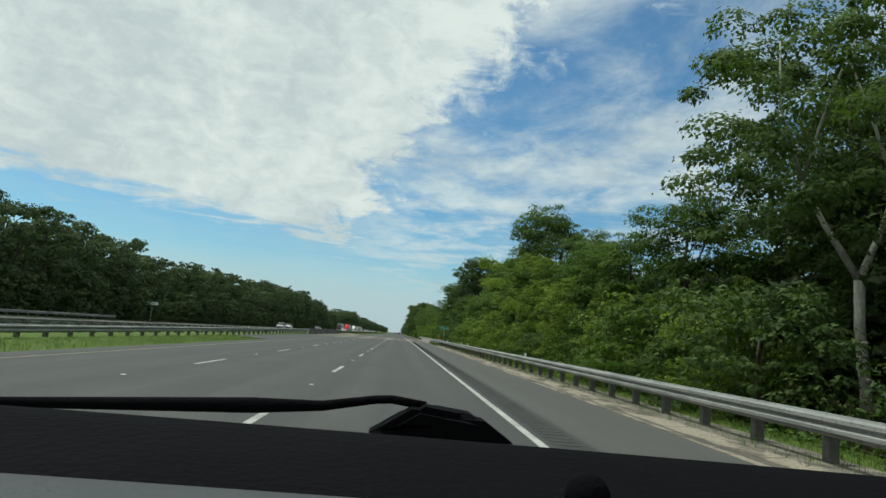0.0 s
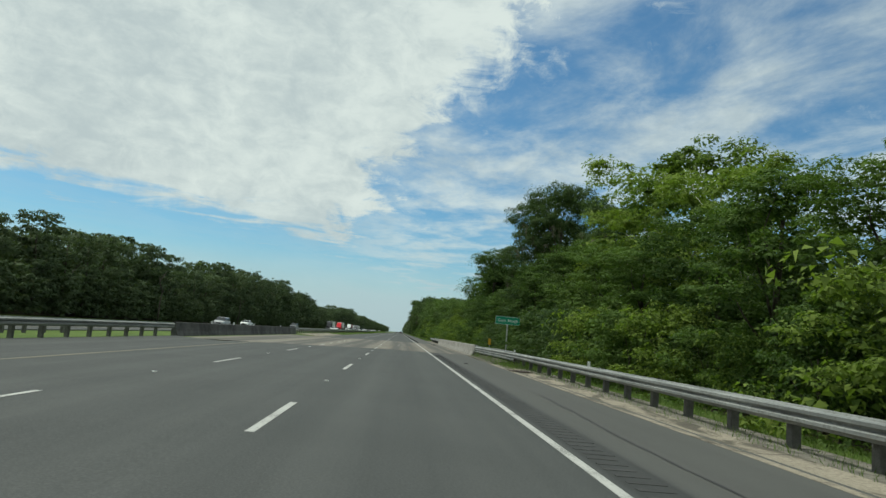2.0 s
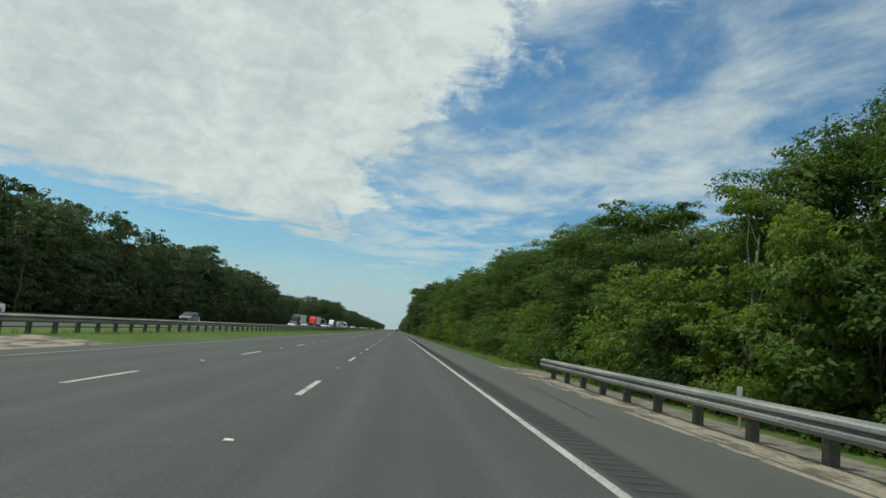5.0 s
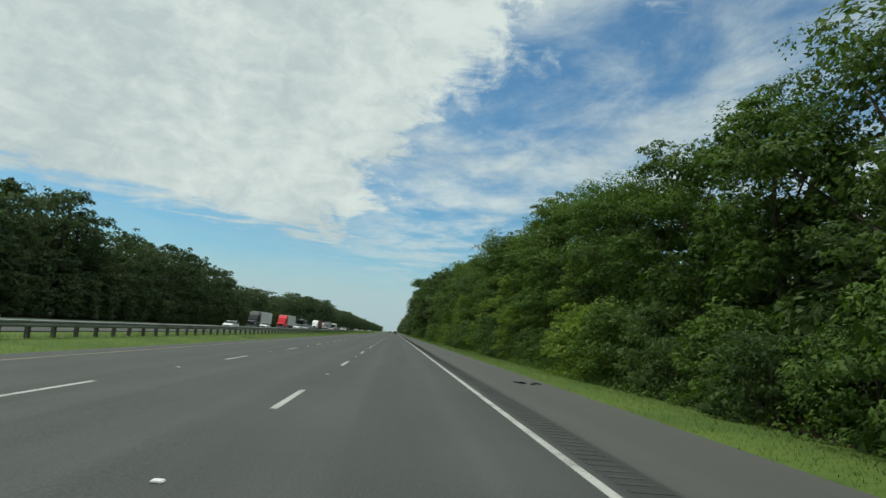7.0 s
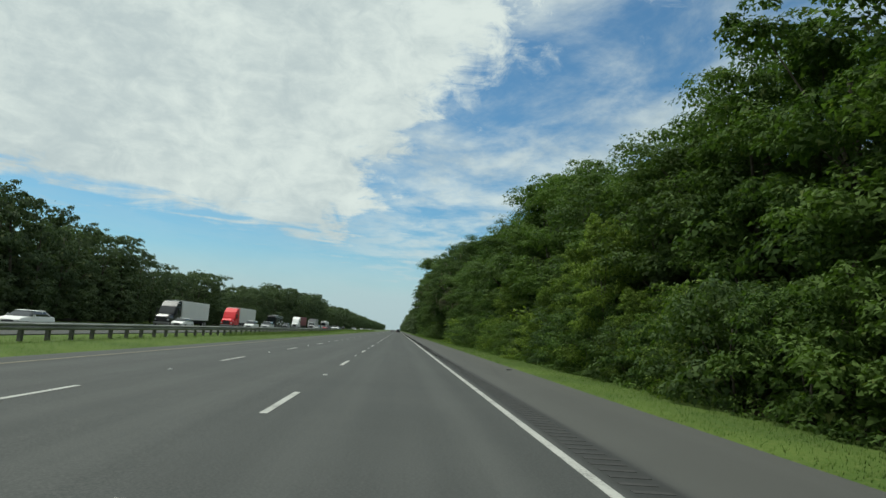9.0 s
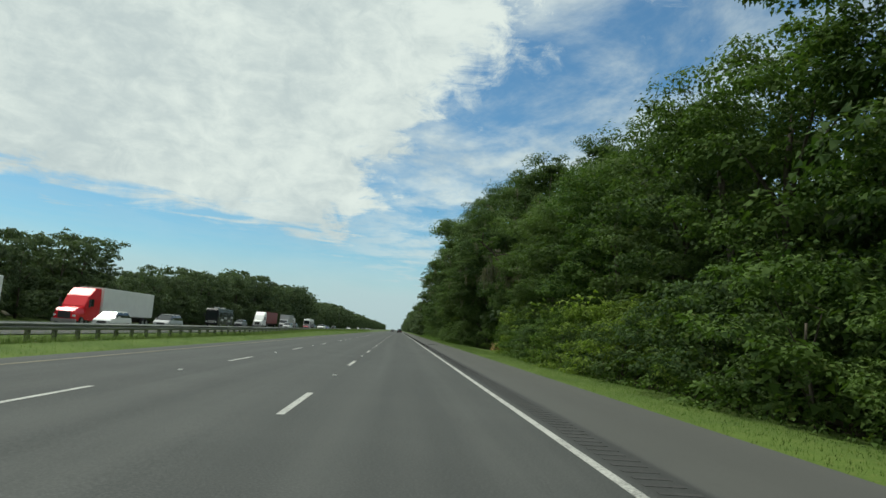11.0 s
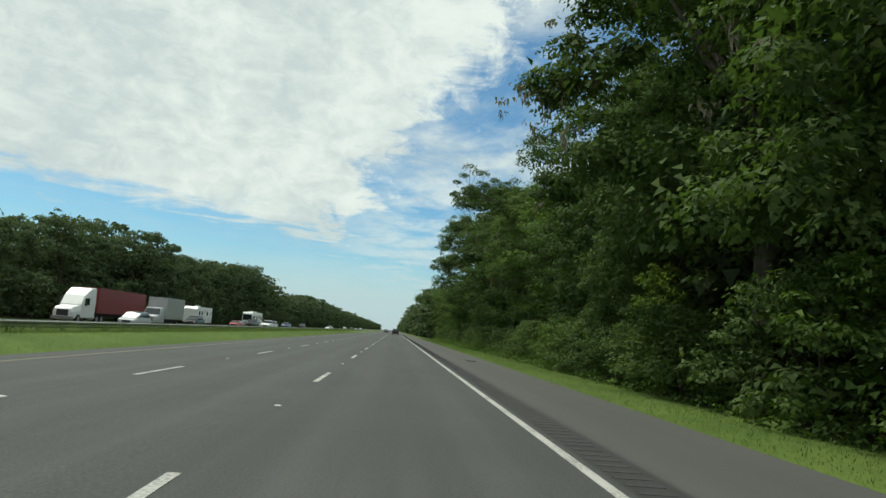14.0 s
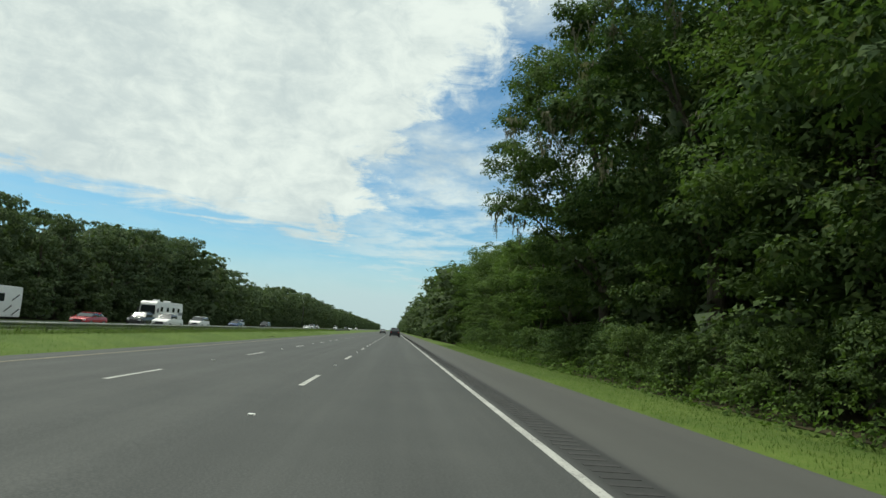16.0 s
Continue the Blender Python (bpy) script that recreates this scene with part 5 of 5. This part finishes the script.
def car(style, color, label):
    """A car whose front looks to -y, with its nose at y = 0 and its wheels on z = 0."""
    root = tagged(new("car"), label, "car", "cars on the motorway")
    p = paint(color, PAINT_COLORS[color])
    L, W, H, hood, z_h = {"sedan": (4.8, 0.92, 1.45, 1.15, 0.98), "suv": (4.7, 0.94, 1.72, 1.0, 1.12), "van": (5.1, 0.98, 1.78, 0.8, 1.1), "pickup": (5.8, 1.0, 1.92, 1.35, 1.25)}[style]
    end = L if style != "sedan" else L - 0.25
    low = 0.28 if style != "pickup" else 0.45
    part("body", hull("body", [(0.0, W * 0.82, W * 0.78, low + 0.1, z_h * 0.72), (0.12, W * 0.94, W * 0.88, low, z_h * 0.84), (hood, W, W * 0.92, low - 0.05, z_h), (L * 0.5, W, W * 0.93, low - 0.05, z_h + 0.02), (L - 0.25, W, W * 0.92, low, z_h + 0.02), (L, W * 0.9, W * 0.85, low + 0.12, z_h - 0.08)], p, 0.035), root)
    if style == "pickup":
        roof0, roof1, back = 2.1, 3.5, 3.75
    elif style == "sedan":
        roof0, roof1, back = 2.0, 3.5, 4.45
    else:
        roof0, roof1, back = 1.75, L - 0.75, L - 0.12
    part("cabin_glass", hull("cabin_glass", [(hood - 0.05, W * 0.86, W * 0.84, z_h - 0.1, z_h + 0.02), (roof0 - 0.12, W * 0.86, W * 0.70, z_h - 0.1, H - 0.07), (roof1 + 0.05, W * 0.86, W * 0.70, z_h - 0.1, H - 0.06), (back, W * 0.84, W * 0.80, z_h - 0.1, z_h + 0.03)], GLASS, 0.02), root, "dark tinted glass")
    part("roof", hull("roof", [(roof0 - 0.16, W * 0.73, W * 0.66, H - 0.07, H - 0.03), (roof0 + 0.4, W * 0.74, W * 0.64, H - 0.09, H), (roof1, W * 0.74, W * 0.64, H - 0.09, H - 0.01), (roof1 + 0.15, W * 0.72, W * 0.64, H - 0.10, H - 0.05)], p, 0.015), root)
    for sx in (-1, 1):
        bit(root, "pillar", *sorted((sx * W * 0.70, sx * W * 0.81)), roof0 + 0.95, roof0 + 1.05, z_h - 0.05, H - 0.06, p, 0.01)
        bit(root, "headlight", *sorted((sx * W * 0.5, sx * W * 0.84)), -0.015, 0.1, z_h * 0.60, z_h * 0.72, LAMP, 0.02)
        bit(root, "tail_light", *sorted((sx * W * 0.6, sx * W * 0.86)), L - 0.08, L + 0.012, z_h * 0.68, z_h * 0.86, TAIL, 0.02)
        bit(root, "mirror", *sorted((sx * W * 0.93, sx * W * 1.12)), hood + 0.38, hood + 0.52, z_h - 0.02, z_h + 0.14, p, 0.03)
        for y in (0.92, L - 1.02):
            wheel(root, sx * (W - 0.1), y, 0.34 if style != "pickup" else 0.4, 0.24)
    bit(root, "grille", -W * 0.45, W * 0.45, -0.02, 0.06, z_h * 0.5, z_h * 0.7, TRIM, 0.015)
    bit(root, "bumper", -W * 0.8, W * 0.8, -0.05, 0.12, low, low + 0.2, TRIM, 0.03)
    bit(root, "rear_bumper", -W * 0.8, W * 0.8, L - 0.12, L + 0.05, low + 0.04, low + 0.26, TRIM, 0.03)
    if style == "pickup":
        bit(root, "bed_floor", -W * 0.8, W * 0.8, 3.85, L - 0.15, z_h + 0.022, z_h + 0.06, TRIM, 0.01)
    return root


def semi(cab, box_color, label):
    """A lorry with a sleeper cab and a long box trailer, nose at y = 0 and looking to -y."""
    root = tagged(new("lorry"), label, "lorry", "lorries on the motorway")
    p = paint(cab, PAINT_COLORS[cab])
    tb = paint(box_color, PAINT_COLORS[box_color], 0.5)
    part("hood", hull("hood", [(0.0, 0.95, 0.80, 0.55, 1.5), (0.3, 1.1, 0.9, 0.5, 1.72), (1.7, 1.2, 1.0, 0.5, 1.95)], p, 0.06), root)
    part("cab", hull("cab", [(1.5, 1.2, 1.1, 0.6, 2.0), (2.3, 1.24, 1.1, 0.6, 3.1), (3.4, 1.25, 1.15, 0.6, 3.85), (4.6, 1.25, 1.18, 0.6, 3.95)], p, 0.06), root)
    part("windscreen", hull("windscreen", [(1.62, 1.0, 0.98, 1.98, 2.1), (2.2, 1.08, 1.0, 2.0, 2.82), (2.3, 1.08, 1.0, 2.0, 2.85)], GLASS), root, "dark windscreen")
    bit(root, "grille", -0.6, 0.6, -0.03, 0.1, 0.75, 1.4, TRIM, 0.02)
    bit(root, "bumper", -1.15, 1.15, -0.1, 0.2, 0.35, 0.7, RIM, 0.05)
    for sx in (-1, 1):
        bit(root, "headlight", *sorted((sx * 0.72, sx * 1.02)), -0.02, 0.3, 0.9, 1.15, LAMP, 0.04)
        bit(root, "side_window", *sorted((sx * 1.16, sx * 1.262)), 2.35, 3.1, 2.0, 2.75, GLASS, 0.02)
        bit(root, "mirror", *sorted((sx * 1.35, sx * 1.55)), 1.75, 1.85, 1.9, 2.7, TRIM, 0.02)
        bit(root, "fuel_tank", *sorted((sx * 0.75, sx * 1.2)), 3.2, 5.0, 0.45, 0.95, RIM, 0.12)
        for y in (1.1, 5.4, 6.6, 16.4, 17.6):
            wheel(root, sx * 1.05, y, 0.5, 0.32)
    bit(root, "trailer", -1.28, 1.28, 5.0, 19.0, 1.15, 4.05, tb, 0.04)
    bit(root, "chassis", -0.5, 0.5, 1.0, 18.6, 0.75, 1.14, TRIM, 0.02)
    bit(root, "rear_guard", -1.1, 1.1, 18.7, 18.8, 0.5, 0.7, TRIM, 0.02)
    return root


def motorhome(color, swirl, label):
    root = tagged(new("motorhome"), label, "motorhome", "motorhomes on the motorway")
    p = paint(color, PAINT_COLORS[color])
    part("body", hull("body", [(0.0, 1.15, 1.05, 0.5, 3.2), (0.3, 1.25, 1.15, 0.4, 3.5), (11.2, 1.27, 1.18, 0.4, 3.55), (11.5, 1.2, 1.1, 0.5, 3.4)], p, 0.08), root)
    part("windscreen", hull("windscreen", [(-0.03, 1.02, 0.98, 1.6, 2.9), (0.06, 1.05, 1.0, 1.58, 2.92)], GLASS, 0.02), root, "large dark windscreen")
    s = paint(swirl, PAINT_COLORS[swirl], 0.35)
    for sx in (-1, 1):
        for y, z in ((2.0, 1.1), (4.5, 1.5), (7.2, 1.0), (9.3, 1.7)):
            bit(root, "stripe", *sorted((sx * 1.262, sx * 1.276)), y, y + 2.0, z, z + 0.45, s, 0.006, "pale swirling stripe")
        for y in (1.5, 4.0, 6.5, 8.8):
            bit(root, "side_window", *sorted((sx * 1.255, sx * 1.29)), y, y + 0.9, 2.1, 2.75, GLASS, 0.01)
        bit(root, "headlight", *sorted((sx * 0.7, sx * 1.02)), -0.04, 0.2, 0.8, 1.05, LAMP, 0.03)
        bit(root, "mirror", *sorted((sx * 1.3, sx * 1.5)), 0.0, 0.15, 1.9, 2.5, TRIM, 0.03)
        for y in (2.2, 8.2):
            wheel(root, sx * 1.08, y, 0.46, 0.3)
    bit(root, "grille", -0.6, 0.6, -0.03, 0.1, 0.7, 1.2, RIM, 0.02)
    for y in (2.5, 7.0):
        bit(root, "air_conditioner", -0.4, 0.4, y, y + 0.9, 3.5, 3.78, paint("white", PAINT_COLORS["white"]), 0.05)
    return root


def travel_trailer(label):
    root = tagged(new("travel_trailer"), label, "trailer")
    white = paint("white", PAINT_COLORS["white"])
    part("body", hull("body", [(0.0, 1.2, 1.15, 0.6, 2.9), (0.5, 1.22, 1.17, 0.55, 3.3), (9.0, 1.22, 1.17, 0.55, 3.3), (9.2, 1.2, 1.15, 0.6, 3.25)], white, 0.05), root)
    for sx in (-1, 1):
        for y in (0.9, 2.4, 5.6):
            bit(root, "side_window", *sorted((sx * 1.2, sx * 1.235)), y, y + 0.8, 1.9, 2.6, GLASS, 0.01)
        for k, (y, z) in enumerate(((0.6, 1.0), (2.6, 1.35), (4.4, 0.9), (6.6, 1.3), (7.6, 2.3), (3.6, 2.5), (7.8, 1.0))):
            b = bit(root, "stripe", *sorted((sx * 1.226, sx * 1.236)), -0.6, 0.6, -0.06, 0.06, TRIM, 0.004, "black slanted streak")
            b.location, b.rotation_euler = (0, y + 0.5, z), (0.5, 0, 0)
        for y in (4.6, 5.5):
            wheel(root, sx * 1.05, y, 0.36, 0.24)
    bit(root, "chassis", -0.7, 0.7, -1.0, 8.8, 0.4, 0.58, TRIM, 0.01)
    bit(root, "air_conditioner", -0.4, 0.4, 3.4, 4.3, 3.28, 3.55, white, 0.05)
    return root


def box_truck(label):
    root = tagged(new("box_truck"), label, "lorry", "lorries on the motorway")
    g = paint("silver", PAINT_COLORS["silver"])
    part("cab", hull("cab", [(0.0, 1.0, 0.9, 0.5, 1.3), (0.9, 1.1, 1.0, 0.5, 1.5), (1.5, 1.1, 0.95, 0.5, 2.4), (2.6, 1.1, 0.98, 0.5, 2.5)], g, 0.05), root)
    part("windscreen", hull("windscreen", [(0.93, 0.98, 0.95, 1.48, 1.6), (1.42, 1.0, 0.88, 1.5, 2.3), (1.5, 1.0, 0.88, 1.5, 2.32)], GLASS), root)
    bit(root, "cargo_box", -1.22, 1.22, 2.7, 9.8, 1.0, 3.8, g, 0.04)
    for y in range(8):
        for sx in (-1, 1):
            bit(root, "rib", *sorted((sx * 1.221, sx * 1.25)), 3.1 + y * 0.85, 3.18 + y * 0.85, 1.05, 3.75, RIM, 0.005)
    bit(root, "grille", -0.55, 0.55, -0.03, 0.1, 0.7, 1.1, TRIM, 0.02)
    bit(root, "chassis", -0.5, 0.5, 0.6, 9.6, 0.6, 0.99, TRIM, 0.02)
    for sx in (-1, 1):
        bit(root, "headlight", *sorted((sx * 0.65, sx * 0.95)), -0.02, 0.2, 0.85, 1.05, LAMP, 0.03)
        for y in (1.1, 7.6):
            wheel(root, sx * 0.95, y, 0.42, 0.28)
    return root


def place(ob, x, y, away=False):
    ob.matrix_basis = pose(x, y, OPP if x < -20 else road_z(x), 0, 0, 180 if away else 0)
    return ob


LANES = (-27.6, -31.3, -35.0)
place(semi("black", "white", "black lorry cab pulling a plain white box trailer"), -34.6, 376)
place(semi("bright_red", "white", "bright red lorry cab pulling a white box trailer"), -32.5, 404)
place(semi("white", "maroon", "white lorry cab pulling a dark red container trailer"), -35.0, 502)
place(motorhome("black", "silver", "large black motorhome with pale swirling stripes"), -36.0, 466)
place(motorhome("white", "grey", "white motorhome with grey stripes"), -35.0, 588)
place(box_truck("silver box truck with a ribbed cargo box"), -31.3, 516)
place(travel_trailer("white travel trailer with black slanted streaks"), -35.4, 546)
CARS = [
    ("suv", "silver", LANES[1], 174), ("sedan", "white", LANES[2], 208), ("suv", "grey", LANES[1], 252), ("sedan", "white", LANES[0], 326),
    ("sedan", "white", LANES[1] + 0.6, 371), ("suv", "white", LANES[0], 401), ("van", "silver", LANES[0], 416), ("suv", "grey", LANES[2], 483), ("suv", "silver", LANES[0], 500),
    ("suv", "black", LANES[1], 533), ("sedan", "red", LANES[1], 560), ("pickup", "black", LANES[1], 574), ("van", "white", LANES[1], 598), ("pickup", "white", LANES[0], 572),
    ("sedan", "blue", LANES[1], 622), ("suv", "silver", LANES[2], 640), ("suv", "black", LANES[1], 652), ("sedan", "white", LANES[0], 700), ("van", "silver", LANES[1], 742),
    ("sedan", "white", LANES[2], 790), ("suv", "white", LANES[1], 840), ("sedan", "white", LANES[0], 900), ("suv", "grey", LANES[2], 960), ("van", "white", LANES[1], 1030),
]
STYLE = {"suv": "sport utility car", "sedan": "sedan car", "van": "minivan", "pickup": "pickup truck"}
MADE = {}
for style, color, x, y in CARS:
    if (style, color) in MADE:
        place(copy_thing(MADE[style, color], Matrix()), x, y)
    else:
        MADE[style, color] = place(car(style, color, "%s %s on the oncoming carriageway" % (color, STYLE[style])), x, y)
lead = place(car("suv", "black", "dark sport utility car driving ahead in the same lane"), 0.2, 620, away=True)
second = place(car("sedan", "grey", "dark sedan car driving far ahead in the middle lane"), -3.5, 700, away=True)


# ============ the car that carries the view, standing where the drive begins ============
def own_car():
    root = tagged(new("car"), "grey open car with a black dashboard and a parked wiper", "car")
    root.location = (0.05, 0.0, 0.0)
    dark = plain("dash_plastic", (0.004, 0.004, 0.005), 0.9, 0, 0.1, 8.0, 0.04)
    grey = plain("dash_top", (0.06, 0.064, 0.07), 0.7, 0, 0.06, 8.0, 0.2)
    silver = paint("grey", PAINT_COLORS["grey"])
    part("body", hull("body", [(-2.7, 0.85, 0.8, 0.4, 0.85), (-2.4, 0.93, 0.88, 0.32, 0.92), (0.72, 0.95, 0.9, 0.3, 0.94), (1.4, 0.94, 0.86, 0.3, 0.9), (1.85, 0.8, 0.74, 0.4, 0.72)], silver, 0.04), root)
    # dashboard: a top that swells towards the driver's end and a dark lip at the foot of the glass
    bm = bmesh.new()
    rows = []
    for y, z in ((0.10, 1.02), (0.22, 1.10), (0.30, 1.130), (0.36, 1.138), (0.42, 1.141)):
        rows.append([bm.verts.new((x, y + 0.02 * x, z - 0.01 * x * x)) for x in [-0.9 + 0.15 * i for i in range(13)]])
    rows.append([bm.verts.new((v.co.x, v.co.y, 0.9)) for v in rows[-1]])
    rows.insert(0, [bm.verts.new((v.co.x, v.co.y, 0.9)) for v in rows[0]])
    for a, b in zip(rows, rows[1:]):
        for k in range(12):
            bm.faces.new((a[k], a[k + 1], b[k + 1], b[k]))
    part("dashboard", from_bm("dashboard", bm, grey, True), root, "soft grey dashboard top")
    bm = bmesh.new()
    rows = []
    for y, z in ((0.405, 1.139), (0.46, 1.146), (0.54, 1.154), (0.58, 1.156), (0.61, 1.150), (0.63, 0.93)):
        rows.append([bm.verts.new((x, y + 0.02 * x, z - 0.01 * x * x)) for x in [-0.9 + 0.15 * i for i in range(13)]])
    for a, b in zip(rows, rows[1:]):
        for k in range(12):
            bm.faces.new((a[k], a[k + 1], b[k + 1], b[k]))
    part("cowl", from_bm("cowl", bm, dark, True), root, "matt black lip at the foot of the windscreen")
    bm = bmesh.new()
    bmesh.ops.create_uvsphere(bm, u_segments=16, v_segments=10, radius=0.0135, matrix=Matrix.Translation((0.118, 0.385, 1.160)))
    part("sensor", from_bm("sensor", bm, dark, True), root, "small round light sensor")
    bm = bmesh.new()
    tube(bm, [Vector(p) for p in ((-0.60, 0.78, 1.118), (-0.44, 0.78, 1.126), (-0.16, 0.78, 1.146), (-0.08, 0.78, 1.152), (-0.02, 0.78, 1.164), (0.0, 0.78, 1.166), (0.04, 0.78, 1.162))], [0.004, 0.006, 0.009, 0.006, 0.005, 0.005, 0.005], 8)
    part("wiper_arm", from_bm("wiper_arm", bm, dark, True), root)
    bm = bmesh.new()
    for x, y, z in ((0.03, 0.74, 1.165), (0.10, 0.74, 1.158), (0.15, 0.74, 1.125), (-0.03, 0.74, 1.125)):
        for dy in (0.0, 0.06):
            bm.verts.new((x, y + dy, z))
    bmesh.ops.convex_hull(bm, input=list(bm.verts))
    bmesh.ops.bevel(bm, geom=list(bm.edges), offset=0.008, segments=2, affect="EDGES", clamp_overlap=True)
    part("wiper_pivot", from_bm("wiper_pivot", bm, dark), root)
    for sx in (-1, 1):
        for y in (1.15, -1.75):
            wheel(root, sx * 0.86, y, 0.34, 0.24)
        bit(root, "headlight", *sorted((sx * 0.45, sx * 0.74)), 1.76, 1.87, 0.55, 0.68, LAMP, 0.02)


own_car()
